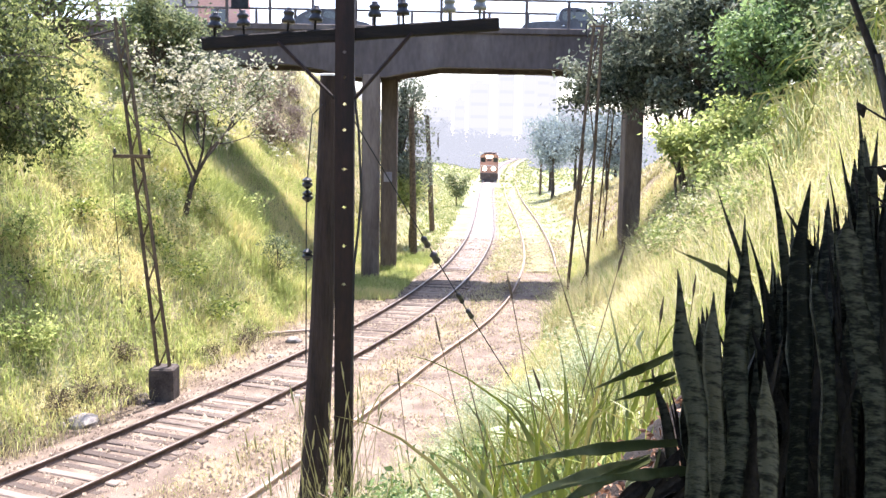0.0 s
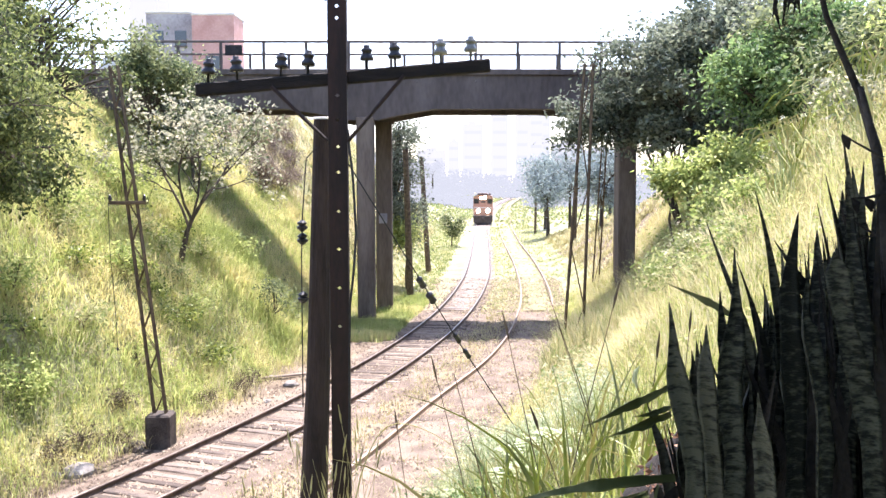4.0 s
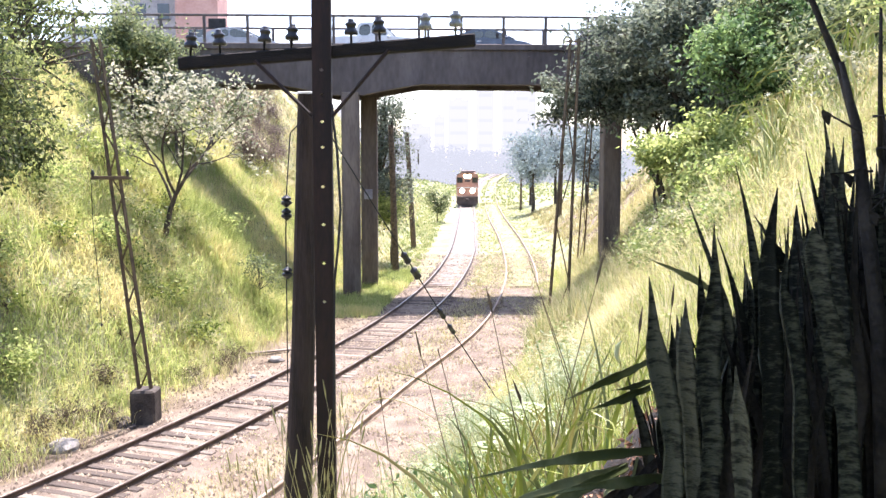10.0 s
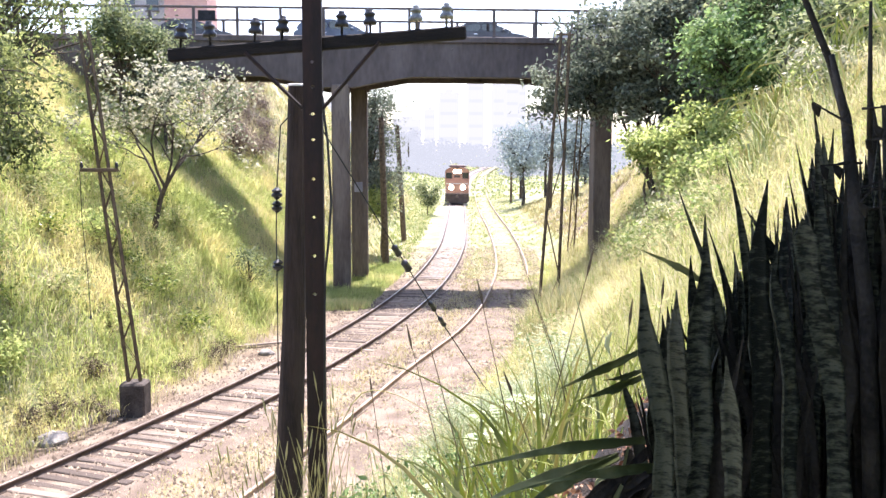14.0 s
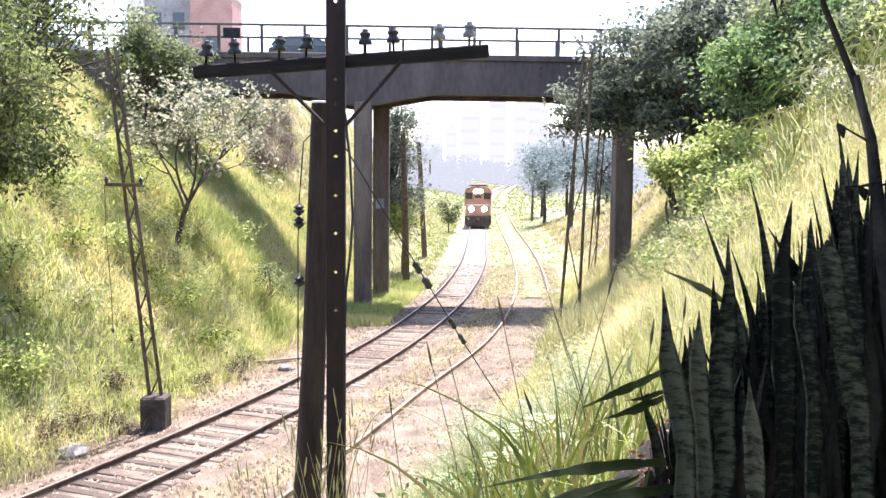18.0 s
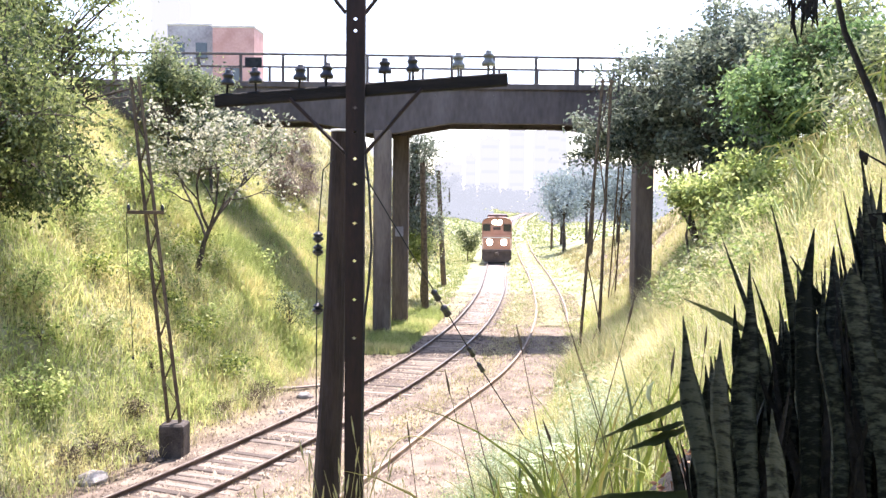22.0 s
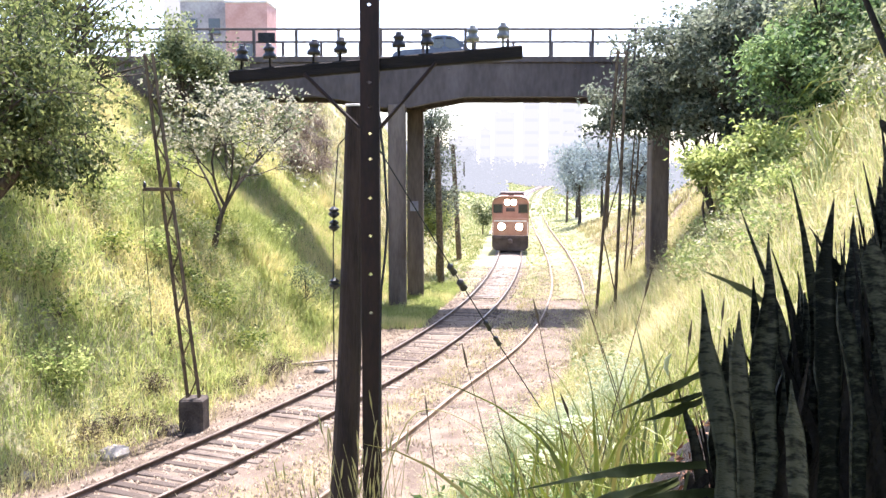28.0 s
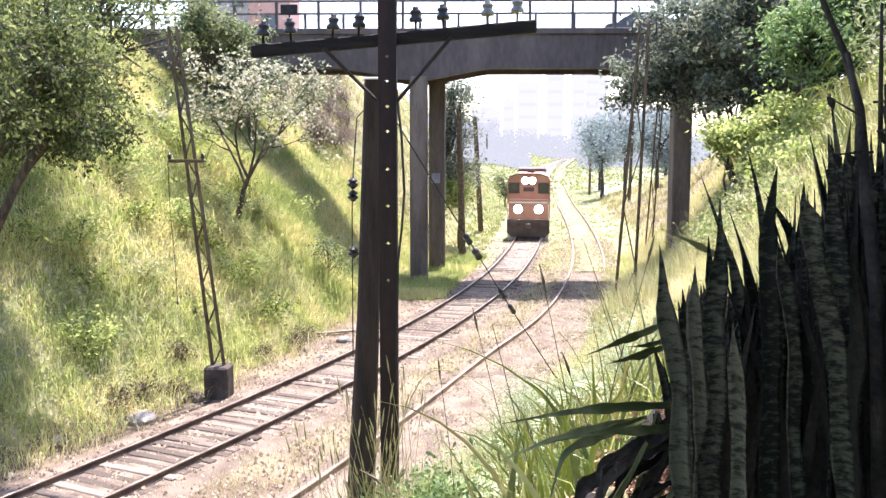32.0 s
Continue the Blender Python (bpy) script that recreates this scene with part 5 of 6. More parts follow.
# leaves glow pale: haze put into their material
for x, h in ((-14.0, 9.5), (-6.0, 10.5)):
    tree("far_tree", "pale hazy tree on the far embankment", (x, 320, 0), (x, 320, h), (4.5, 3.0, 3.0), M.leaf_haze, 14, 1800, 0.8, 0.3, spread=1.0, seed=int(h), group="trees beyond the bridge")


def patch(name, label, material, n, y0, y1, s0, s1, side, h, wd, seed, lean=0.7, clump=7, keep=None):
    """Tufts of grass on one bank. s0, s1: distance out from the foot of the bank."""
    r = np.random.default_rng(seed)
    m = n // clump
    y = r.uniform(y0, y1, m)
    s = s0 + (s1 - s0) * r.random(m)
    if side < 0:
        toe = np.interp(y, [0, 20, 31, 42, 60], [2.3, 2.5, 3.6, 4.8, 5.0])
        x = track_a(y) - (toe + s) / slope_cos(track_a, y)
    else:
        x = track_b(y) + (1.9 + s) / slope_cos(track_b, y)
    if keep is not None:
        ok = keep(x, y)
        x, y = x[ok], y[ok]
    m = len(x)
    sc = 0.65 + 0.7 * r.random(m) * (0.6 + 0.5 * (1 + wave(x, y, 0.9, 2.0)))
    x = np.repeat(x, clump) + r.normal(0, 0.10, m * clump)
    y = np.repeat(y, clump) + r.normal(0, 0.10, m * clump)
    sc = np.repeat(sc, clump)
    pos = np.stack([x, y, land(x, y) - 0.03], 1)
    hh = r.uniform(h[0], h[1], len(x)) * sc
    v, f = blades(r, pos, hh, r.uniform(wd[0], wd[1], len(x)) * np.clip(y / 26, 0.35, 1), lean)
    return tagged(new(name, sheet(name, v, f, material)), label, "grass", kind="stuff")


def weeds(name, label, material, n, y0, y1, s0, s1, side, h, size, seed, clump=14, narrow=0.4):
    """Low leafy weeds scattered in clumps on one bank."""
    r = np.random.default_rng(seed)
    m = n // clump
    y = r.uniform(y0, y1, m)
    s = s0 + (s1 - s0) * r.random(m)
    if side < 0:
        toe = np.interp(y, [0, 20, 31, 42, 60], [2.3, 2.5, 3.6, 4.8, 5.0])
        x = track_a(y) - (toe + s) / slope_cos(track_a, y)
    else:
        x = track_b(y) + (1.9 + s) / slope_cos(track_b, y)
    tall = r.uniform(0.3, 1.0, m) * (0.7 + 0.5 * wave(x, y, 0.8, 1.1))
    x = np.repeat(x, clump) + r.normal(0, 0.2, m * clump)
    y = np.repeat(y, clump) + r.normal(0, 0.2, m * clump)
    z = land(x, y) + np.repeat(tall, clump) * r.uniform(0.1, 1.0, len(x)) * h
    v, f = leaves(r, np.stack([x, y, z], 1), np.full(len(x), size), up=-0.2, narrow=narrow)
    return tagged(new(name, sheet(name, v, f, material)), label, "weeds", kind="stuff")


patch("bank_grass", "tall yellow-green grass covering the bank", M.grass, 135000, 13, 52, -0.2, 14, -1, (0.2, 0.62), (0.014, 0.036), 21, lean=1.2)
patch("bank_grass", "dry straw-coloured grass stems among the green", M.dry, 60000, 13, 62, -0.8, 14, -1, (0.2, 0.75), (0.008, 0.02), 22, lean=1.0)
weeds("bank_weeds", "small-leaved green weeds among the grass", M.grass, 90000, 13, 50, -0.1, 14, -1, 0.75, 0.10, 31)
weeds("bank_weeds", "pale straw-coloured weeds among the grass", M.dry, 30000, 13, 60, -0.3, 14, -1, 0.8, 0.08, 32)
patch("bank_grass", "dry pale seeding grass on the sunny bank", M.dry, 120000, 9, 52, 0.4, 13, 1, (0.25, 0.85), (0.010, 0.026), 23, lean=1.3)
patch("bank_grass", "green grass tufts on the sunny bank", M.grass, 60000, 9, 52, -0.2, 13, 1, (0.2, 0.7), (0.014, 0.032), 24, lean=1.2)
weeds("bank_weeds", "pale dry leafy weeds on the sunny bank", M.dry, 70000, 9, 52, 0.2, 13, 1, 0.9, 0.09, 33)
weeds("bank_weeds", "yellow-green leafy weeds on the sunny bank", M.grass, 50000, 9, 52, 0.2, 13, 1, 0.8, 0.10, 34)
patch("cane_grass", "broad arching pale cane grass along the crest", M.cane, 2200, 15, 33, 5.0, 10.5, 1, (0.6, 1.35), (0.02, 0.042), 35, lean=1.5, clump=9)
patch("bank_grass", "taller bright grass on the bank before the bridge", M.grass, 16000, 34.5, 38.6, 0.3, 7.5, -1, (0.45, 1.0), (0.016, 0.036), 36, lean=1.0, clump=9)
patch("bank_grass", "tall pale grass on the slope before the bridge", M.dry, 15000, 31.0, 38.5, -0.3, 6.0, 1, (0.4, 1.0), (0.012, 0.028), 37, lean=1.1, clump=9)
patch("bank_grass", "tall green grass on the slope before the bridge", M.grass, 12000, 31.0, 38.5, -0.3, 6.0, 1, (0.4, 0.95), (0.014, 0.03), 38, lean=1.1, clump=9)
patch("bank_grass", "head-high pale seeding grass at the foot of the slope", M.dry, 7000, 29.0, 36.5, -0.2, 4.2, 1, (0.8, 1.6), (0.012, 0.028), 39, lean=0.8, clump=10)
patch("bank_grass", "head-high green grass at the foot of the slope", M.cane, 6000, 29.0, 36.5, -0.2, 4.2, 1, (0.8, 1.5), (0.014, 0.03), 57, lean=0.8, clump=10)
off_bed = lambda x, y: np.hypot(x, y) > 3.4
patch("slope_grass", "green and pale weeds on the near slope", M.reed, 26000, 4, 17, 0.6, 6, 1, (0.25, 0.7), (0.008, 0.02), 25, keep=off_bed)
patch("slope_grass", "dry pale weeds on the near slope", M.dry, 16000, 4, 17, 0.4, 6, 1, (0.3, 0.8), (0.006, 0.014), 26, keep=off_bed)
patch("track_weeds", "short dry weeds between the tracks", M.dry, 30000, 14, 60, -5.6, -0.2, 1, (0.05, 0.2), (0.010, 0.026), 27, clump=6)
patch("track_weeds", "short green weeds between the tracks", M.cane, 26000, 45, 130, -4.6, 2.4, 1, (0.06, 0.2), (0.02, 0.05), 28, clump=6)
patch("verge_grass", "green grass verge under the bridge", M.grass, 26000, 37.5, 52, -3.0, 0.4, -1, (0.12, 0.42), (0.014, 0.03), 58)
weeds("verge_weeds", "low leafy weeds under the bridge", M.leaf_mid, 9000, 38.5, 52, -2.8, 0.4, -1, 0.35, 0.08, 59)
patch("far_grass", "green grass verge beyond the bridge", M.cane, 60000, 50, 130, -2.6, 13, -1, (0.08, 0.28), (0.04, 0.09), 29)
patch("far_grass", "dry pinkish grass on the slope beyond the bridge", M.dry, 14000, 50, 100, 1.5, 9, 1, (0.15, 0.5), (0.04, 0.09), 40)


patch("slope_grass", "dry straw grass on the slope beyond the bridge", M.dry, 26000, 52, 110, 0.5, 15, -1, (0.2, 0.7), (0.03, 0.06), 41, lean=1.2)
patch("track_weeds", "weeds growing over the buried rail", M.grass, 2600, 42.5, 48, -1.2, 0.3, 1, (0.06, 0.22), (0.015, 0.03), 42, clump=6)
weeds("track_weeds", "low green weeds among the rubble", M.grass, 9000, 16, 42, -5.2, 0.0, 1, 0.16, 0.05, 43, clump=9)
weeds("feathery_weeds", "pale silvery feathery weeds on the slope", M.fern, 26000, 7.0, 17, -0.2, 3.4, 1, 0.7, 0.075, 47, clump=18, narrow=0.25)


def cane_clump(x, y, n, h, seed):
    """Broad blades that rise together and arch over."""
    r = random.Random(seed)
    ob = thing("cane_clump", (x, y, lz(x, y) - 0.05), "clump of arching pale cane grass on the crest", "grass clump", "cane grass on the bank")
    for k in range(n):
        a = r.uniform(0, 2 * math.pi)
        le, s = h * r.uniform(0.6, 1.1), r.uniform(0.15, 0.6)
        dx, dy = math.cos(a) * s * le, math.sin(a) * s * le
        bx, by = r.uniform(-0.2, 0.2), r.uniform(-0.2, 0.2)
        dr = r.uniform(0.1, 0.45)
        part("blade", Shape().tube([(bx, by, 0), (bx + dx * 0.3, by + dy * 0.3, le * 0.6), (bx + dx * 0.8, by + dy * 0.8, le * 0.92), (bx + dx * 1.35, by + dy * 1.35, le * (0.95 - dr * 0.4)), (bx + dx * 1.8, by + dy * 1.8, le * (0.85 - dr))], [0.012, 0.02, 0.02, 0.015, 0.002], 4, flat=0.15), r.choice((M.cane, M.cane, M.dry, M.reed)), ob)


for k, (x, y, n, h) in enumerate(((8.6, 24.0, 22, 1.6), (8.3, 22.6, 20, 1.5), (8.0, 21.0, 20, 1.4), (9.0, 22.0, 22, 1.8), (7.2, 19.5, 18, 1.2), (8.5, 19.2, 20, 1.6), (6.2, 17.2, 16, 1.0), (7.4, 16.4, 18, 1.3), (7.9, 25.6, 18, 1.3), (5.6, 20.4, 14, 0.9), (8.9, 17.4, 20, 1.6), (9.6, 20.4, 20, 1.7))):
    cane_clump(x, y, n, h, 400 + k)
for k, (x, y) in enumerate(((-0.35, 6.4), (0.0, 5.8), (-0.6, 7.0), (0.35, 6.0), (0.1, 7.2), (-0.2, 5.2), (0.5, 5.0))):
    tree("slope_weed", "bright green leafy weed at the foot of the poles", (x, y, lz(x, y)), (x, y, lz(x, y) + 0.3), (0.28, 0.25, 0.22), M.leaf_fresh, 9, 420, 0.055, 0.006, spread=0.11, seed=420 + k, category="weed", group="leafy weeds on the near slope", bark=M.reed)
fr = random.Random(31)
for k in range(16):
    x, y = fr.uniform(-0.1, 1.3), fr.uniform(8.6, 11.4)
    h = fr.uniform(0.5, 0.95)
    tree("feathery_weed", "pale silvery-green feathery weed on the slope", (x, y, lz(x, y)), (x, y, lz(x, y) + h * 0.6), (h * 0.5, h * 0.4, h * 0.5), M.fern, 12, 900, 0.07, 0.008, 0.16, spread=0.12, seed=440 + k, category="weed", group="feathery weeds on the slope", bark=M.fern)
nr = np.random.default_rng(55)
gx, gy = nr.uniform(-6, 6.5, 42000), nr.uniform(-4, 6.5, 42000)
ok = (np.hypot(gx, gy) > 1.0) & ((np.abs(gx - 0.9) > 0.75) | (np.abs(gy - 2.0) > 0.75))
gx, gy = gx[ok], gy[ok]
v, f = blades(nr, np.stack([gx, gy, land(gx, gy) - 0.02], 1), nr.uniform(0.06, 0.22, len(gx)), nr.uniform(0.006, 0.012, len(gx)), 1.0)
tagged(new("near_grass", sheet("near_grass", v, f, M.reed)), "short rough grass on the ground about the viewer", "grass", kind="stuff")
patch("far_grass", "pale green grass in the hazy distance", M.cane, 36000, 122, 330, -2.6, 30, -1, (0.15, 0.4), (0.12, 0.24), 48, clump=5)
patch("far_grass", "pale green grass in the hazy distance", M.cane, 26000, 122, 330, -3.6, 30, 1, (0.15, 0.4), (0.12, 0.24), 49, clump=5)
for k, (x, y, h) in enumerate(((-7.15, 26.6, 0.55), (-8.3, 22.4, 0.5), (-6.5, 29.4, 0.5), (-8.6, 23.9, 0.7), (-9.1, 20.6, 0.5), (-6.6, 28.2, 0.4), (-8.9, 21.6, 0.45))):
    tree("dead_tuft", "withered brown tuft at the foot of the bank", (x, y, lz(x, y)), (x, y, lz(x, y) + h * 0.5), (h * 0.8, h * 0.7, h * 0.4), M.white_bark, 10, 500, 0.12, 0.012, 0.18, spread=0.18, seed=460 + k, category="weed", group="withered tufts by the track", bark=M.white_bark)

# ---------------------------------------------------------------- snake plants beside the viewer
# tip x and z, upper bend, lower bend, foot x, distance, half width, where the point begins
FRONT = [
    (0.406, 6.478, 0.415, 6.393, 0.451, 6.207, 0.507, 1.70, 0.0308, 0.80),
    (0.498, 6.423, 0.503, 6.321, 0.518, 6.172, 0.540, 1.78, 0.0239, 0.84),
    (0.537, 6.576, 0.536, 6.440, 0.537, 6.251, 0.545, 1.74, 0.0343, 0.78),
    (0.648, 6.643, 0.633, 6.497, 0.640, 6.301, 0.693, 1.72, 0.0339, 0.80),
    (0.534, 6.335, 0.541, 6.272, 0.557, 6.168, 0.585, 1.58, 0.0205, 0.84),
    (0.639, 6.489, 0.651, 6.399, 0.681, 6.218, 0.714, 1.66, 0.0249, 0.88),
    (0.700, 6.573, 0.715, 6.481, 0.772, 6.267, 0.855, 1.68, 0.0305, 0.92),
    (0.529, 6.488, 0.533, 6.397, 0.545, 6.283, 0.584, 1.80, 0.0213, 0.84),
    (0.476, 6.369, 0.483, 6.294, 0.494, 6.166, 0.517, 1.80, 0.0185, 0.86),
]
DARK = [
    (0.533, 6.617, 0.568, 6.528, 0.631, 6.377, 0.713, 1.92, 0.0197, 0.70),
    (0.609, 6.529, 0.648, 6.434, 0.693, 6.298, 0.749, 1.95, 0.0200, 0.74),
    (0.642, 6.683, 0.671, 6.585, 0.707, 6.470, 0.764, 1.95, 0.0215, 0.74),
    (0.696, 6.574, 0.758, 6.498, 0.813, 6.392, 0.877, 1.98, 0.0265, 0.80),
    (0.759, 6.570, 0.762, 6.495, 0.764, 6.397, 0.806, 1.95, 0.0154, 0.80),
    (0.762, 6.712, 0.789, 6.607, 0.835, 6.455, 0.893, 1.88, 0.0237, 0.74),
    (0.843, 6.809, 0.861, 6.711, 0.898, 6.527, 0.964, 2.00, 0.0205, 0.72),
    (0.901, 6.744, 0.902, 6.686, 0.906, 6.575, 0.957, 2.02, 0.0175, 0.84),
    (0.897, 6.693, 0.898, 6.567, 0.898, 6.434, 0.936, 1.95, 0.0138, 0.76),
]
LYING = [
    (0.434, 6.497, 0.531, 6.455, 0.616, 6.407, 1.85, 0.010),
    (0.265, 6.208, 0.350, 6.232, 0.465, 6.262, 1.82, 0.014),
    (0.311, 6.194, 0.372, 6.198, 0.466, 6.212, 1.80, 0.013),
    (0.361, 6.235, 0.405, 6.227, 0.466, 6.224, 1.80, 0.008),
]


def spear(pts, half, thick=0.22, start=0.6, seed=0, wavy=1.0):
    """A long fleshy leaf: narrow foot, wavy edges, widest low down, drawn out to a thin point."""
    q = random.Random(seed)
    pts = [Vector(p) for p in pts]
    a, c2 = pts[0], pts[-1]
    run = [0.0]
    for p0, p1 in zip(pts, pts[1:]):
        run.append(run[-1] + (p1 - p0).length)
    n = 30
    line = []
    for k in range(n + 1):
        d = run[-1] * k / n
        i = min(len(pts) - 2, max(0, sum(r <= d for r in run) - 1))
        line.append(pts[i].lerp(pts[i + 1], (d - run[i]) / (run[i + 1] - run[i])))
    for _ in range(9):
        line = [line[0]] + [(line[k - 1] + line[k] * 2 + line[k + 1]) / 4 for k in range(1, n)] + [line[-1]]
    side = (c2 - a).cross(Vector((0, 1, 0))).normalized()
    f1, p1, f2, p2, w1 = q.uniform(9, 20), q.uniform(0, 6), q.uniform(17, 34), q.uniform(0, 6), q.uniform(0.10, 0.28)
    fall = q.uniform(0.9, 1.5)
    wid = []
    for k in range(n + 1):
        t = k / n
        u = max(0.0, (t - start) / (1 - start))
        line[k] = line[k] + side * half * w1 * wavy * math.sin(f1 * t + p1) * (1 - u)
        wid.append(max(0.0008, half * 0.78 * min(1.0, 0.6 + 1.1 * t) * (1 - u) * (1 - 0.25 * fall * math.sin(math.pi * min(1.0, u * 1.05)) * (0.5 + 0.5 * u)) * (1 + 0.11 * math.sin(f2 * t + p2) + 0.06 * math.sin(57 * t + p1))))
    tw0, tw1, bowl = q.uniform(-0.5, 0.5), q.uniform(-0.7, 0.7), q.uniform(0.25, 0.6)
    sh, ring, cols = Shape(), [], 6
    for k in range(n + 1):
        d = (line[min(k + 1, n)] - line[max(k - 1, 0)]).normalized()
        s0 = d.cross(Vector((0, 1, 0))).normalized()
        f0 = s0.cross(d)
        an = tw0 + tw1 * k / n
        s1, f1_ = s0 * math.cos(an) + f0 * math.sin(an), f0 * math.cos(an) - s0 * math.sin(an)
        w0 = wid[k] / max(0.75, math.cos(an))
        row = []
        for j in range(cols + 1):
            u = 2 * j / cols - 1
            row.append(line[k] + s1 * u * w0 - f1_ * w0 * bowl * u * u)
        for j in range(cols - 1, 0, -1):
            u = 2 * j / cols - 1
            row.append(line[k] + s1 * u * w0 - f1_ * w0 * (bowl * u * u - thick * 1.6 * (1 - u * u)))
        ring.append(row)
    m = len(ring[0])
    fs = [(i * m + j, i * m + (j + 1) % m, (i + 1) * m + (j + 1) % m, (i + 1) * m + j) for i in range(n) for j in range(m)]
    return sh.add([p for row in ring for p in row], fs)


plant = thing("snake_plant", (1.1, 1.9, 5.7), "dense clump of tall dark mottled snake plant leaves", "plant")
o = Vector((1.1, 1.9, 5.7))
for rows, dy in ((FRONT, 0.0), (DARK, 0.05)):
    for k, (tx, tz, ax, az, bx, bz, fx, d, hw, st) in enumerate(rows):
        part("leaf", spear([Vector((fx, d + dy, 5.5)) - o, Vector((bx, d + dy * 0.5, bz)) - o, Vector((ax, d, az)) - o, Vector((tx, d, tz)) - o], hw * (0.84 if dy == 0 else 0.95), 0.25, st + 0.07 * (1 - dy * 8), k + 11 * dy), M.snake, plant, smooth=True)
lr = random.Random(4)
for k in range(190):
    d = lr.uniform(1.86, 2.5)
    e = lr.uniform(0.27, 0.62)
    bx = d * e
    top = 6.7 + d * float(np.interp(e, [0.26, 0.33, 0.346, 0.383, 0.414, 0.445, 0.469], [-0.19, -0.17, -0.15, -0.11, -0.08, -0.03, 0.02])) - lr.uniform(0.0, 0.16)
    foot = Vector((bx, d, 5.5))
    lx = lr.uniform(-0.12, 0.10)
    tip = Vector((bx + lx, d + lr.uniform(-0.05, 0.1), top))
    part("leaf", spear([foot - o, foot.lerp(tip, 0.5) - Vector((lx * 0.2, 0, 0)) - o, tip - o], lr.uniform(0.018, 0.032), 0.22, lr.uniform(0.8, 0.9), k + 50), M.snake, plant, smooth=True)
# blackish fillers: the deep shade between the leaves put in as dark shapes
for k in range(190):
    d = lr.uniform(1.80, 2.5)
    e = lr.uniform(0.27, 0.60)
    bx = d * e
    top = 6.7 + d * float(np.interp(e, [0.26, 0.33, 0.346, 0.383, 0.414, 0.445, 0.469], [-0.20, -0.18, -0.16, -0.12, -0.09, -0.04, 0.0])) - lr.uniform(0.0, 0.2)
    foot = Vector((bx, d, 5.5))
    lx = lr.uniform(-0.2, 0.2) * (0.5 if e < 0.35 else 1)
    tip = Vector((bx + lx, d + lr.uniform(-0.1, 0.1), top))
    part("dead_leaf", spear([foot - o, foot.lerp(tip, 0.6) - Vector((lx * 0.35, 0, 0)) - o, tip - o], lr.uniform(0.016, 0.034), 0.12, 0.6, k + 150), M.dark_stem, plant, "blackish filler leaf standing in for shade in the clump", smooth=True)
LOW = [
    ((0.077, 1.85, 6.034), (0.271, 1.90, 6.058), (0.40, 1.95, 6.061), 0.015),
    ((0.055, 1.75, 5.970), (0.201, 1.80, 6.020), (0.319, 1.90, 6.040), 0.014),
    ((0.172, 1.75, 6.022), (0.309, 1.80, 6.037), (0.46, 1.90, 6.017), 0.014),
    ((0.179, 1.70, 5.890), (0.216, 1.75, 6.009), (0.304, 1.85, 6.054), 0.015),
]
for tp, md, ft, hw in LOW:
    part("fallen_leaf", spear([Vector(ft) + Vector((0.12, 0.1, -0.03)) - o, Vector(md) - o, Vector(tp) - o], hw, 0.35, 0.5, 7, 0.3), M.snake_dry, plant, "bent folded olive-green leaf", smooth=True)
for k, (tx, tz, mx, mz, bx, bz, d, hw) in enumerate(LYING):
    part("fallen_leaf", spear([Vector((bx, d + 0.12, bz)) - o, Vector((mx, d + 0.05, mz)) - o, Vector((tx, d, tz)) - o], hw, 0.35, 0.5, k, 0.3), M.snake_dry, plant, "bent folded olive-green leaf", smooth=True)
# dark fillers for the shaded mass at the clump's foot, every fourth olive
for k in range(46):
    a = Vector((lr.uniform(0.40, 0.66), lr.uniform(1.85, 2.05), lr.uniform(5.86, 6.04)))
    e = a + Vector((lr.uniform(-0.22, 0.06), lr.uniform(-0.2, 0.0), lr.uniform(-0.36, -0.10)))
    old = k % 4 == 0
    part("fallen_leaf" if old else "dead_leaf", spear([a - o, (a + e) / 2 + Vector((lr.uniform(-0.07, 0.02), 0, lr.uniform(0.0, 0.07))) - o, e - o], lr.uniform(0.006, 0.012) if old else lr.uniform(0.008, 0.026), 0.2, 0.5, k), M.snake_dry if old else M.dark_stem, plant, "bent folded olive-green leaf" if old else "blackish filler leaf standing in for shade in the clump", smooth=True)
for k in range(12):
    a = Vector((lr.uniform(0.30, 0.7), lr.uniform(1.65, 1.8), lr.uniform(5.7, 5.85)))
    e = a + Vector((lr.uniform(-0.2, 0.15), lr.uniform(-0.2, 0.1), lr.uniform(-0.15, 0.1)))
    part("fallen_leaf", spear([a - o, (a + e) / 2 + Vector((0, 0, 0.05)) - o, e - o], lr.uniform(0.006, 0.012), 0.3, 0.5, k), M.snake_dry, plant, "bent folded olive-green leaf", smooth=True)

# the heap of earth in which the plants stand, strewn with fallen leaves


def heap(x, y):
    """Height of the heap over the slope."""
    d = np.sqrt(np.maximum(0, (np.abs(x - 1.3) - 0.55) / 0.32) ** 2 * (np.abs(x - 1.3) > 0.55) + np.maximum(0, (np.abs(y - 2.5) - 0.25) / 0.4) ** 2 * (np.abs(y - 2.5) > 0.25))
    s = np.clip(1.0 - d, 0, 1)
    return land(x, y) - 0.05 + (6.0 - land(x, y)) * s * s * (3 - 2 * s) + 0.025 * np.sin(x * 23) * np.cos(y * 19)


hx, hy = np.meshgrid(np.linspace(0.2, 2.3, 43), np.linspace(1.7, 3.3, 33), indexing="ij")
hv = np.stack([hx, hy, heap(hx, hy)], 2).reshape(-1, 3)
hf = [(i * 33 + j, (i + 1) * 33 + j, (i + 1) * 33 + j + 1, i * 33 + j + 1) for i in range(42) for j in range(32)]
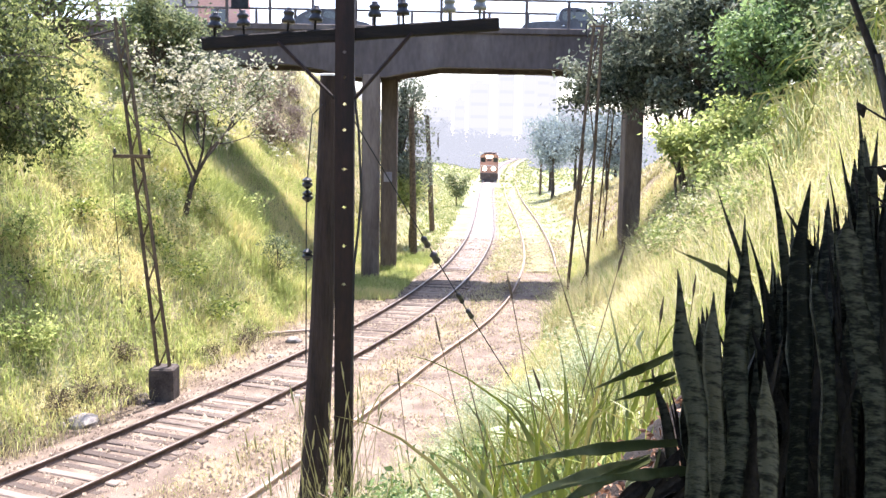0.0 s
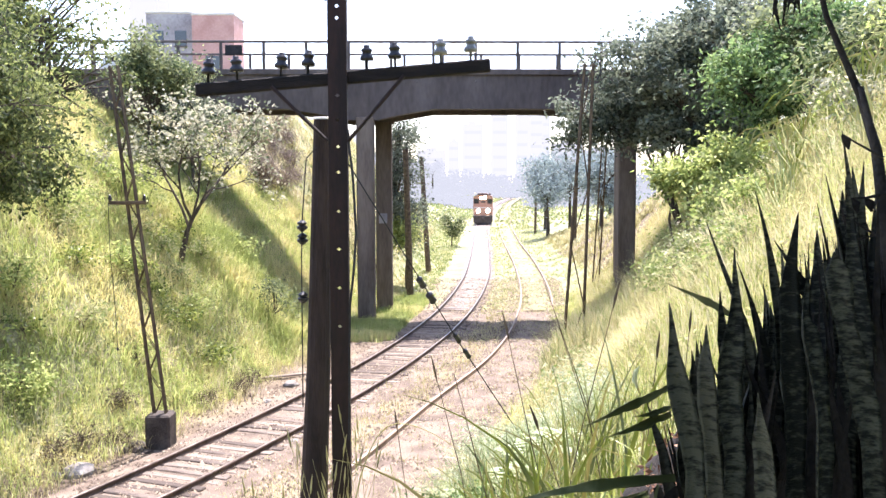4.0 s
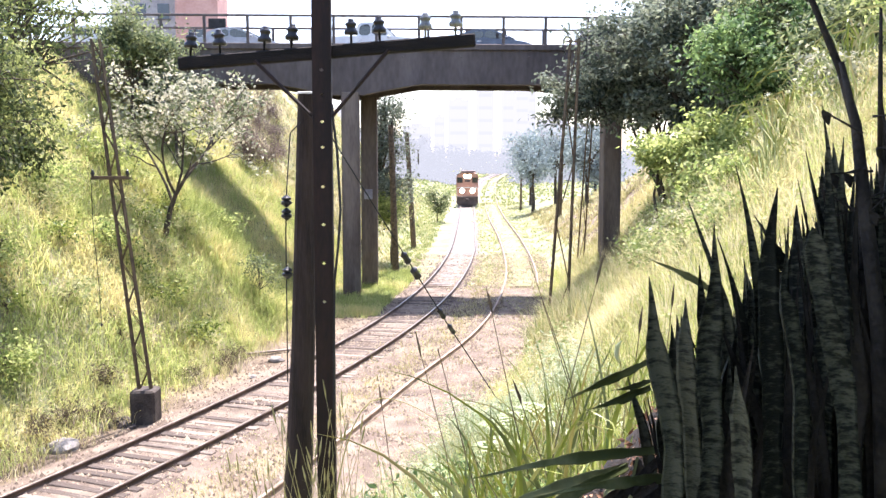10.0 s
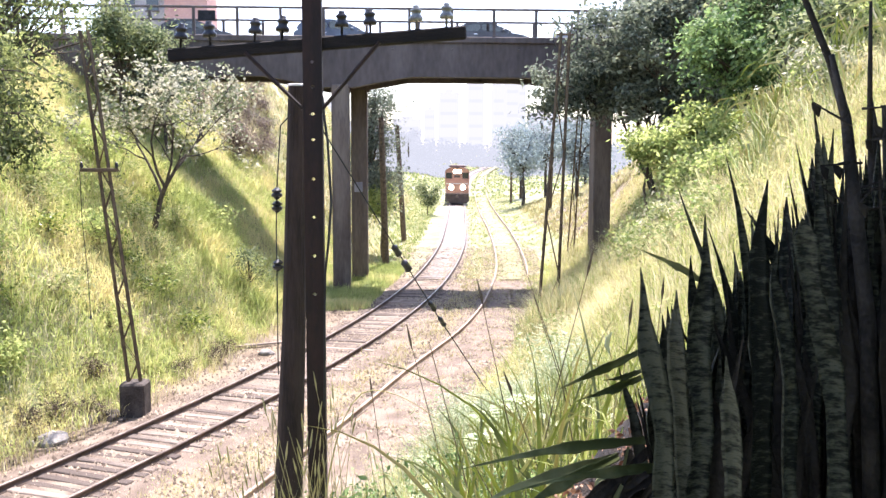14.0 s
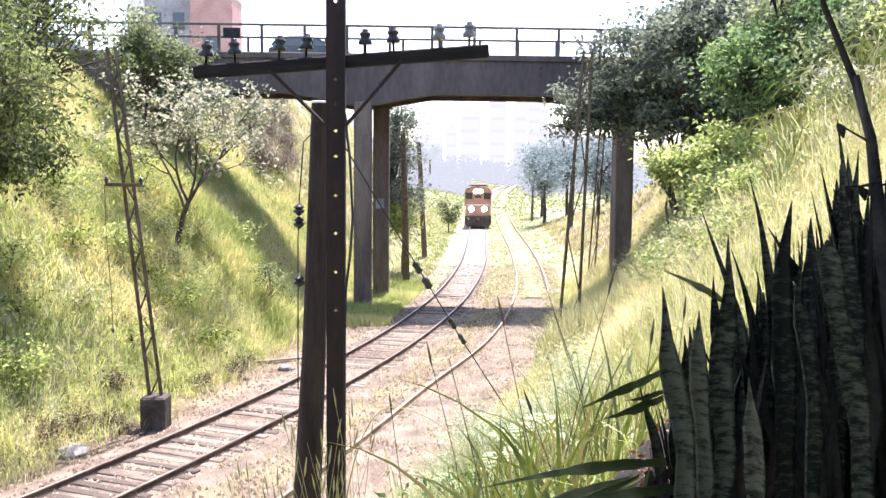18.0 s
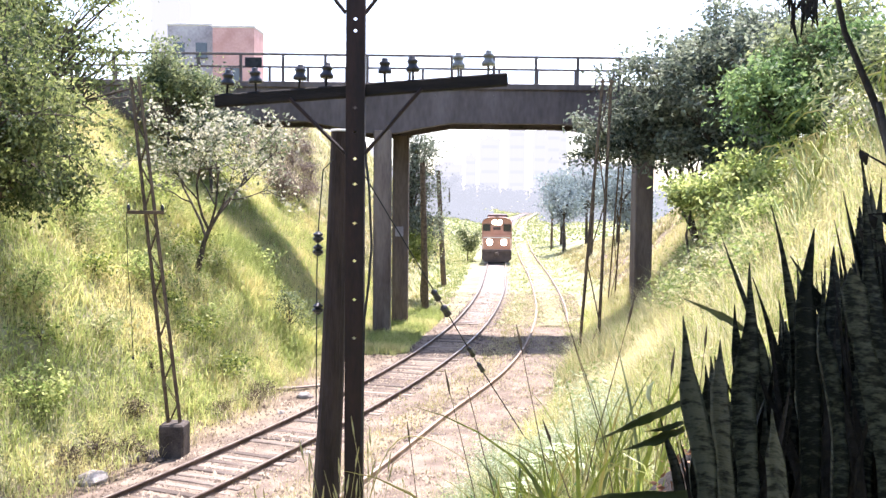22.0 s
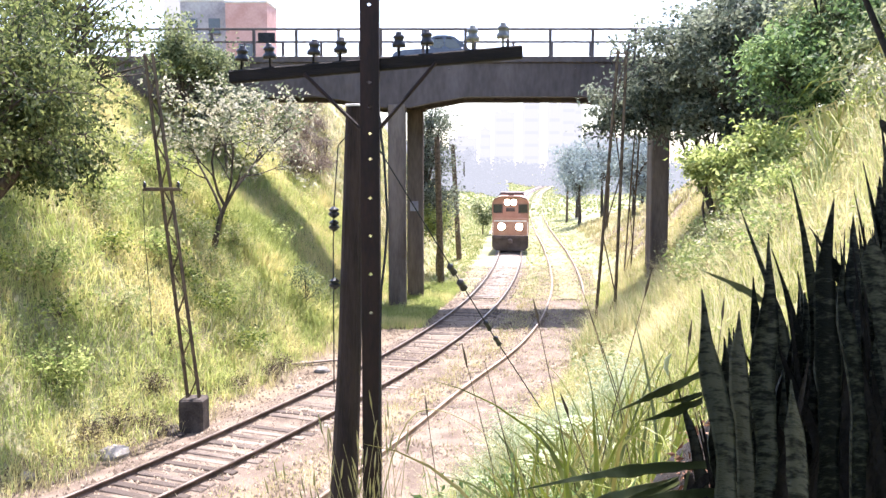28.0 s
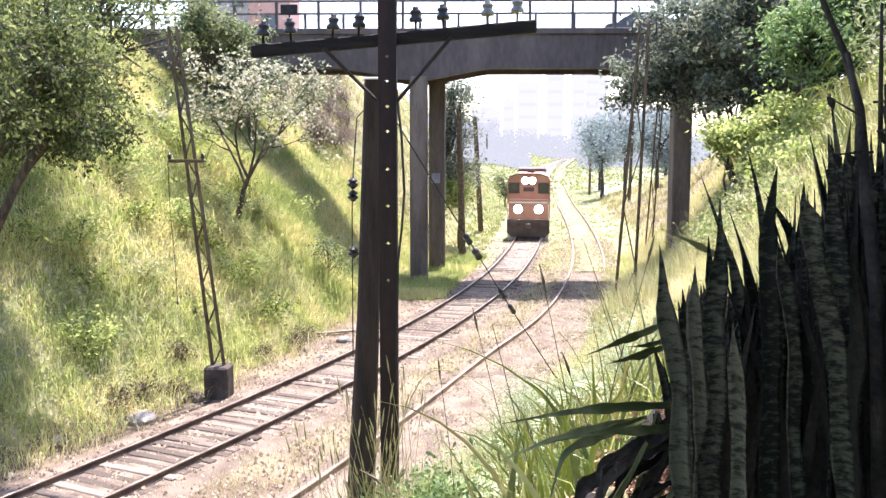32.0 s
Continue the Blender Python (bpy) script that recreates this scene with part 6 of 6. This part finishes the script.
# near-black surface carries the painted shade of the plants
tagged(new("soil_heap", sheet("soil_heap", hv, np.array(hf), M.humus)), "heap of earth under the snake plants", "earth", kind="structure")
r5 = np.random.default_rng(5)
lp = np.stack([r5.normal(0.55, 0.15, 1800), r5.normal(2.25, 0.22, 1800)], 1)
lp = np.concatenate([lp, np.maximum(heap(lp[:, 0], lp[:, 1]), land(lp[:, 0], lp[:, 1]))[:, None] + r5.uniform(0.01, 0.06, 1800)[:, None]], 1)
v, f = leaves(r5, lp, np.full(1800, 0.03), up=0.0, narrow=0.5)
tagged(new("leaf_litter", sheet("leaf_litter", v, f, M.litter)), "dry orange-brown fallen leaves under the plants", "leaf litter", kind="stuff")

# the dark-stemmed shade plant at the viewer's side, with an added unseen crown overhead
stem = thing("shade_plant", (1.05, 1.75, 5.6), "dark crooked stems of a plant with an added unseen crown for shade", "tree")
so = Vector((1.05, 1.75, 5.6))
for pts, rad in (
    ([(0.96, 1.80, 5.5), (0.92, 1.86, 6.35), (0.892, 1.90, 6.637), (0.895, 1.95, 6.767), (0.878, 2.0, 6.886), (0.802, 2.0, 7.051), (0.76, 2.1, 7.4), (0.95, 2.4, 8.4)], [0.022, 0.017, 0.014, 0.011, 0.0085, 0.0062, 0.006, 0.006]),
    ([(0.93, 1.88, 6.1), (0.905, 1.92, 6.6), (0.891, 1.95, 6.777), (0.871, 1.98, 6.90)], [0.018, 0.012, 0.009, 0.006]),
    ([(1.05, 2.06, 5.5), (1.03, 2.06, 6.3), (1.015, 2.05, 6.60), (1.0, 2.04, 6.74), (0.985, 2.04, 6.83)], [0.036, 0.026, 0.018, 0.011, 0.004]),
    ([(0.925, 1.90, 6.70), (0.918, 1.90, 6.85), (0.912, 1.90, 7.0)], [0.006, 0.005, 0.003]),
    ([(1.12, 2.1, 5.5), (1.09, 2.1, 6.3), (1.07, 2.1, 6.66), (1.05, 2.1, 6.80)], [0.032, 0.022, 0.014, 0.005]),
):
    part("stem", Shape().tube([Vector(q) - so for q in pts], rad, 9), M.dark_stem, stem, smooth=True)
for k in range(16):
    a = Vector((0.715 + lr.uniform(-0.045, 0.035), 1.98, 7.13 + lr.uniform(-0.02, 0.04)))
    e = a + Vector((lr.uniform(-0.04, 0.04), lr.uniform(-0.03, 0.03), -lr.uniform(0.04, 0.11)))
    part("dead_leaf", Shape().tube([a - so, (a + e) / 2 + Vector((lr.uniform(-0.01, 0.01), 0, 0)) - so, e - so], [0.002, 0.0055, 0.001], 5, flat=0.3), M.dark_stem, stem, "shrivelled dark hanging leaf")
# unseen crown, added to keep sun and sky off the snake plants
cn = 16000
cp = np.clip(r5.normal(size=(cn, 3)), -2, 2) * np.where(np.arange(cn)[:, None] % 2 == 0, np.array([[1.3, 0.75, 0.3]]), np.array([[1.8, 1.3, 0.4]])) + np.where(np.arange(cn)[:, None] % 2 == 0, np.array([[1.6, 2.9, 9.7]]), np.array([[1.0, -1.2, 9.4]])) - np.array(so)
# openings that let sun onto the litter and sky light onto the leaves
gap = (cp[:, 0] + so.x < 1.1) & (cp[:, 1] + so.y > 3.4)
gap = gap | (np.arange(cn) % 4 == 1)
cp = cp[~gap]
cn = len(cp)
v, f = leaves(r5, cp, np.full(cn, 0.22), up=0.2)
cr = new("crown", sheet("crown", v, f, M.leaf_dark))
cr.parent = stem
for k in range(26):
    a = Vector((lr.uniform(0.88, 0.98), 1.9, lr.uniform(6.45, 6.82)))
    e = a + Vector((lr.uniform(-0.09, 0.09), lr.uniform(-0.04, 0.04), lr.uniform(-0.04, 0.05)))
    part("twig", Shape().tube([a - so, e - so], [0.003, 0.0015], 4).tube([e - so, e + Vector((0.01, 0, -0.012)) - so, e + Vector((0.015, 0, -0.03)) - so], [0.003, 0.011, 0.002], 5, flat=0.4), M.dark_stem, stem, "short twig with a withered leaf")
# another unseen crown mass, added on the right to block more sky
cv = np.clip(r5.normal(size=(9000, 3)), -1.8, 1.8) * np.array([[1.0, 1.2, 0.4]]) + np.array([[3.1, 2.6, 8.7]]) - np.array(so)
v, f = leaves(r5, cv, np.full(9000, 0.22), up=0.2)
cr = new("crown", sheet("crown", v, f, M.leaf_dark))
cr.parent = stem
# unseen shrubs, added to hold back sky light from behind the viewer
for k, (x, y, h) in enumerate(((-2.2, -3.6, 4.2), (0.2, -3.4, 4.8), (2.6, -2.4, 4.8), (4.2, 0.2, 3.6))):
    tree("sky_block_shrub", "dense dark unseen shrub added at the viewer's back to block sky", (x, y, lz(x, y)), (x, y, lz(x, y) + h * 0.55), (1.3, 1.0, h * 0.5), M.leaf_dark, 14, 5000, 0.18, 0.07, spread=0.5, seed=60 + k, category="shrub")

# ---------------------------------------------------------------- reeds, ferns and stalks on the near slope


def reed_clump(x, y, n, h, seed, broad=0.008):
    r = random.Random(seed)
    z = lz(x, y)
    ob = thing("reed_clump", (x, y, z - 0.05), "clump of tall green reeds on the slope", "reeds", "reeds below the viewer")
    for k in range(n):
        a = r.uniform(0, 2 * math.pi)
        le = h * r.uniform(0.55, 1.1)
        s = r.uniform(0.05, 0.7)
        dx, dy = math.cos(a) * s * le, math.sin(a) * s * le * 0.6
        bx, by = r.uniform(-0.12, 0.12), r.uniform(-0.12, 0.12)
        bend = r.uniform(0.05, 0.75)
        pts = []
        for i in range(8):
            t = i / 7
            q = (0.35 * t + 0.65 * t * t) * (1 + bend * 0.7)
            pts.append((bx + dx * q, by + dy * q, le * (1.15 * t - (0.15 + 0.55 * bend) * t ** 2.4)))
        wd = broad * r.uniform(0.5, 1.3)
        part("blade", Shape().tube(pts, [wd * (1.02 - (i / 7) ** 2) for i in range(8)], 4, flat=0.2), r.choice((M.reed, M.reed, M.cane, M.leaf_mid, M.dry)), ob)
    return ob


for k, (x, y, n, h) in enumerate(((0.22, 5.2, 12, 0.95), (0.45, 4.9, 14, 1.1), (0.75, 5.1, 14, 1.2), (1.0, 5.4, 12, 1.2), (1.25, 5.0, 10, 1.0), (0.55, 6.2, 12, 1.2), (0.95, 6.6, 10, 1.3), (1.5, 6.0, 10, 1.1), (0.1, 6.4, 10, 0.8), (0.78, 4.0, 10, 0.8), (0.5, 3.3, 9, 0.55), (0.72, 3.6, 9, 0.6), (0.3, 3.9, 9, 0.6))):
    reed_clump(x, y, n, h, 70 + k)
for k, (x, y) in enumerate(((0.02, 4.0), (0.25, 4.3), (0.45, 4.1), (0.62, 4.4), (0.35, 3.7), (0.80, 4.2))):
    reed_clump(x, y, 5, 1.3, 640 + k, 0.017)
rr = random.Random(8)
for k in range(20):
    y = rr.uniform(4.2, 7.4)
    x = rr.uniform(0.10, 0.26) * y - 0.35
    reed_clump(x, y, 9, rr.uniform(0.5, 1.0), 600 + k, 0.013)


def stalk(x, y, tip, r, seed, head=True, material=None):
    z = lz(x, y)
    ob = thing("grass_stalk", (x, y, z - 0.03), "thin tall seeding grass stalk", "grass stalk", "tall stalks below the viewer")
    q = random.Random(seed)
    t = Vector(tip) - Vector((x, y, z))
    part("stem", Shape().tube([(0, 0, 0), t * 0.5 + Vector((q.uniform(-0.03, 0.03), 0, 0.06)), t], [r, r * 0.8, r * 0.5], 5), material or M.white_bark, ob)
    if head:
        part("seed_head", Shape().tube([t * 0.94, t * 0.97 + Vector((0, 0, 0.01)), t + t.normalized() * 0.07], [0.003, 0.009, 0.002], 5), material or M.white_bark, ob)


for k, (x, y, tx, ty, tz) in enumerate(((0.35, 4.6, 0.02, 4.6, 5.75), (0.62, 4.8, 0.30, 5.0, 5.95), (0.55, 5.0, 0.95, 5.2, 6.1), (0.95, 5.3, 0.62, 5.2, 5.9), (0.9, 4.4, 1.05, 4.6, 5.9), (0.2, 5.5, -0.1, 5.5, 5.6), (1.1, 5.8, 0.62, 6.0, 6.05), (0.7, 4.2, 0.40, 4.3, 5.6), (1.3, 5.2, 1.42, 5.4, 5.9), (0.5, 4.1, 0.20, 4.2, 5.3), (0.25, 3.9, -0.55, 4.0, 5.1), (-0.2, 5.8, -0.35, 5.8, 5.2))):
    stalk(x, y, (tx, ty, tz), 0.004, 90 + k, k % 3 > 0)
for k in range(44):
    x, y = lr.uniform(-1.5, -0.6), lr.uniform(6.7, 7.8)
    stalk(x, y, (x + lr.uniform(-0.35, 0.35), y, lz(x, y) + lr.uniform(0.6, 1.65)), 0.0032, 120 + k, True, M.dry)


plume = thing("grass_plume", (0.66, 3.2, lz(0.66, 3.2)), "pale white plume on a thin grass stalk", "grass stalk")
ph = 6.05 - lz(0.66, 3.2)
part("stem", Shape().tube([(0, 0, 0), (0.03, 0, ph * 0.6), (0.0, 0, ph - 0.07)], [0.003, 0.0025, 0.002], 5), M.dry, plume)
part("plume_head", Shape().tube([(0.0, 0, ph - 0.08), (-0.012, 0, ph - 0.05), (-0.008, 0, ph - 0.02), (0.006, 0, ph)], [0.003, 0.009, 0.009, 0.002], 7, flat=0.5), M.fern, plume)
arch = thing("grass_stalk", (-0.62, 5.0, lz(-0.62, 5.0)), "long dry arching grass stalk by the pole foot", "grass stalk", "tall stalks below the viewer")
zb = lz(-0.62, 5.0)
part("stem", Shape().tube([(0.78 * (i / 15) ** 1.7, 0, (5.36 - zb) * (1 - ((i / 15 - 0.6) / 0.6) ** 2) if i < 9 else 5.36 - zb - 0.25 * ((i / 15 - 0.6) / 0.4) ** 2) for i in range(16)], [0.005 - 0.0002 * i for i in range(16)], 6), M.dry, arch)
for k in range(40):
    x, y = lr.uniform(-1.25, -0.75), lr.uniform(6.5, 7.2)
    stalk(x, y, (x + lr.uniform(-0.3, 0.3), y, lz(x, y) + lr.uniform(0.5, 1.3)), 0.0024, 520 + k, k % 2 > 0, M.dry)


def fern(x, y, n, h, seed):
    """Arching fronds with paired leaflets."""
    r = random.Random(seed)
    ob = thing("fern", (x, y, lz(x, y) - 0.03), "bright green feathery fern on the slope", "fern", "ferns below the viewer")
    for k in range(n):
        a = 2 * math.pi * (k + r.random()) / n
        le = h * r.uniform(0.7, 1.15)
        sh = Shape()
        d = Vector((math.cos(a), math.sin(a), 0))
        s = Vector((-d.y, d.x, 0))
        pts = [d * le * 0.75 * t + Vector((0, 0, le * (1.25 * t - 0.75 * t * t))) for t in [i / 12 for i in range(13)]]
        sh.tube(pts, [0.006 * (1.05 - i / 12) for i in range(13)], 4)
        for i in range(3, 13):
            w2 = le * 0.24 * math.sin(math.pi * (i - 1.5) / 12.5) + 0.015
            for q in (-1, 1):
                e = pts[i] + s * q * w2 + d * w2 * 0.35 - Vector((0, 0, 0.02))
                m = (pts[i] + e) / 2 + d * w2 * 0.22
                m2 = (pts[i] + e) / 2 - d * w2 * 0.12
                sh.add([pts[i], m, e, m2], [(0, 1, 2, 3)])
        part("frond", sh, M.fern, ob)


for k, (x, y, n, h) in enumerate(((-0.15, 5.4, 9, 0.5), (0.12, 5.0, 9, 0.5), (-0.35, 6.0, 8, 0.55), (0.3, 5.7, 8, 0.5), (-0.6, 6.6, 8, 0.5), (0.05, 6.3, 8, 0.5), (-1.3, 7.2, 7, 0.4), (0.55, 7.4, 8, 0.6), (0.85, 8.2, 8, 0.6), (0.35, 8.4, 8, 0.55), (1.2, 7.6, 8, 0.6))):
    fern(x, y, n, h, 150 + k)
patch("feathery_weeds", "pale silvery feathery weeds on the slope", M.fern, 14000, 7.5, 14, 0.6, 3.6, 1, (0.2, 0.55), (0.01, 0.022), 46)


# ---------------------------------------------------------------- stones and litter by the track
def stone(x, y, s, seed, material, label, name="stone"):
    r = np.random.default_rng(seed)
    bm = bmesh.new()
    bmesh.ops.create_icosphere(bm, subdivisions=2, radius=1)
    for q in bm.verts:
        k = 1 + 0.25 * noise.noise(Vector(q.co) * 1.3 + Vector((seed, 0, 0)))
        q.co = Vector((q.co.x * s * k, q.co.y * s * 0.8 * k, q.co.z * s * 0.55 * k))
    me = bpy.data.meshes.new(name)
    bm.to_mesh(me)
    bm.free()
    me.materials.append(material)
    ob = new(name, me)
    ob.matrix_basis = pose(x, y, lz(x, y) + s * 0.2, 0, 0, seed * 37 % 360)
    return tagged(ob, label, "stone", "stones beside the track")


for k, (x, y, s) in enumerate(((-8.5, 20.45, 0.36), (-8.2, 22.3, 0.2), (-8.9, 20.2, 0.16), (-7.9, 22.9, 0.15), (-5.2, 29.5, 0.26), (-4.7, 30.3, 0.18), (-5.5, 27.2, 0.14), (-6.0, 30.5, 0.2), (-9.6, 18.6, 0.2), (-3.3, 25.5, 0.12), (-4.0, 23.0, 0.14))):
    stone(x, y, s, k + 1, M.rock, "pale rough stone lying beside the track")
for k, (x, y, s) in enumerate(((-7.75, 22.3, 0.2), (-7.9, 22.6, 0.26), (-7.5, 22.15, 0.15), (-8.1, 22.2, 0.14))):
    stone(x, y, s, k + 40, M.footing, "dark lump of broken concrete by the mast footing", "rubble")
plank = thing("plank", (-5.6, 30.6, 0.10), "long pale plank lying beside the track", "plank", rz=28)
part("board", Shape().box((0, 0, 0), (1.9, 0.16, 0.06), cut=0.01), M.wood, plank)
old_tie = thing("broken_sleeper", (-1.75, 13.4, lz(-1.75, 13.4) + 0.12), "broken weathered sleeper end sticking up from weeds", "timber", rz=50)
part("timber", Shape().box((0, 0, 0), (0.9, 0.18, 0.12), Matrix.Rotation(radians(-28), 4, 'Y'), cut=0.02), M.wood, old_tie)
gp = np.stack([r5.uniform(14, 62, 26000), r5.uniform(-3.2, 5.6, 26000)], 1)
gpos = np.stack([track_a(gp[:, 0]) + gp[:, 1], gp[:, 0], np.zeros(26000)], 1)
gpos[:, 2] = land(gpos[:, 0], gpos[:, 1]) + 0.03 + 0.05 * (np.abs(gp[:, 1]) < 1.6) + 0.05 * (np.abs(gpos[:, 0] - track_b(gp[:, 0])) < 1.6)
ang = r5.uniform(0, 6.28, 26000)
sz = r5.uniform(0.015, 0.055, 26000) * (1 + (r5.random(26000) > 0.97) * 1.2)
cornr = []
for q in (0, 2.1, 4.2):
    cornr.append(gpos + np.stack([np.cos(ang + q) * sz, np.sin(ang + q) * sz, -sz * 0.5], 1))
cornr.append(gpos + np.stack([np.zeros(26000), np.zeros(26000), sz * r5.uniform(0.3, 0.9, 26000)], 1))
v = np.stack(cornr, 1).reshape(-1, 3)
b4 = (np.arange(26000) * 4)[:, None]
f = np.concatenate([b4 + [[0, 1, 3]], b4 + [[1, 2, 3]], b4 + [[2, 0, 3]]])
tagged(new("gravel", sheet("gravel", v, f, M.gravel)), "loose pinkish-grey gravel between the rails", "gravel", kind="stuff")

# ---------------------------------------------------------------- approach roads and the hazy distance
for sx in (-1, 1):
    ar = new("road", mesh_of("road", Shape().box((sx * 86, 2.25, 11.06), (120, 5.0, 0.22)), M.asphalt))
    ar.matrix_basis = pose(0, 42.7, 0, 0, 0, 2.0)
    tagged(ar, "asphalt road leading onto the bridge", "road", kind="structure")
# far trees glow pale blue-grey in place of real haze
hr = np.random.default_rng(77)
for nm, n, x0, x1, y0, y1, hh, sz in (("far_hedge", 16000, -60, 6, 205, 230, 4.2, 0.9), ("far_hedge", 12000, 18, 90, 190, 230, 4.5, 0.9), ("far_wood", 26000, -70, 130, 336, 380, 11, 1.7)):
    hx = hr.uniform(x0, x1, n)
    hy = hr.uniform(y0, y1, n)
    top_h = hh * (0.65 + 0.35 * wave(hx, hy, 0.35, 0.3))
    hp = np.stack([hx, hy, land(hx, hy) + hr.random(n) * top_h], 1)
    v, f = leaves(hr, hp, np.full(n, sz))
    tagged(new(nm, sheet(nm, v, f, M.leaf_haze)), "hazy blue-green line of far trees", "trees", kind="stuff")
# towers and window bands glow with painted haze
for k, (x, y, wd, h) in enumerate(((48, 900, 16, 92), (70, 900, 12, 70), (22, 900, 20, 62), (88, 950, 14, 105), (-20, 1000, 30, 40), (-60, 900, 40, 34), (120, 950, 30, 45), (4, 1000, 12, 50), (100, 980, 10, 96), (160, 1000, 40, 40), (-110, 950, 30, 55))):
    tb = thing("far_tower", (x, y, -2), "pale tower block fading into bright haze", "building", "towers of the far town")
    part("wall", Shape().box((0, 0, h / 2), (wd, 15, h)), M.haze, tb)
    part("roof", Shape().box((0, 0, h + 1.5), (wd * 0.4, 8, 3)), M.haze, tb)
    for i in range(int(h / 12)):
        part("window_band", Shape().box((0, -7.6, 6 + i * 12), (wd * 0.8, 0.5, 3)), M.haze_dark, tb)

# ---------------------------------------------------------------- sleepers, piece by piece
sleeper_mesh = mesh_of("sleeper", Shape().box((0, 0, 0), (2.35, 0.22, 0.16), cut=0.02), M.wood)
sr = random.Random(12)


def sleepers(c, tr, y0, y1, step, depth):
    y = y0
    while y < y1:
        k = float(slope_cos(c, y))
        a = math.degrees(math.atan(float(c(y + 0.5) - c(y - 0.5))))
        ob = new("sleeper", sleeper_mesh)
        ob.parent = tr
        ob.matrix_basis = pose(float(c(y)) + sr.uniform(-0.08, 0.08), y, depth - 0.002 * max(0, y - 40) + sr.uniform(-0.02, 0.02), sr.uniform(-1, 1), sr.uniform(-0.6, 0.6), -a + sr.uniform(-2.5, 2.5))
        y += step * k * sr.uniform(0.9, 1.1)


sleepers(track_a, main_track, 12, 57, 0.39, 0.004)
sleepers(track_b, side_track, 14, 46, 0.75, -0.03)


def motions():
    """The train climbs towards the bridge; the traffic crosses it."""
    rows = []
    for t in np.arange(0, 32.01, 2.0):
        y = 144.3 - 2.62 * t
        a = math.degrees(math.atan((float(track_a(y + 9)) - float(track_a(y + 1))) / 8.0))
        rows.append((float(t), pose(float(track_a(y)), y, 0.225, 0, 0, -a)))
    walk(loco, rows)
    m = pose(0, 42.7, 0, 0, 0, 2.0)
    for ob, tm, v in traffic:
        ts = [0.0, 32.0]
        walk(ob, [(t, m @ pose((t - tm) * v, 2.2, 11.185)) for t in ts])


motions()
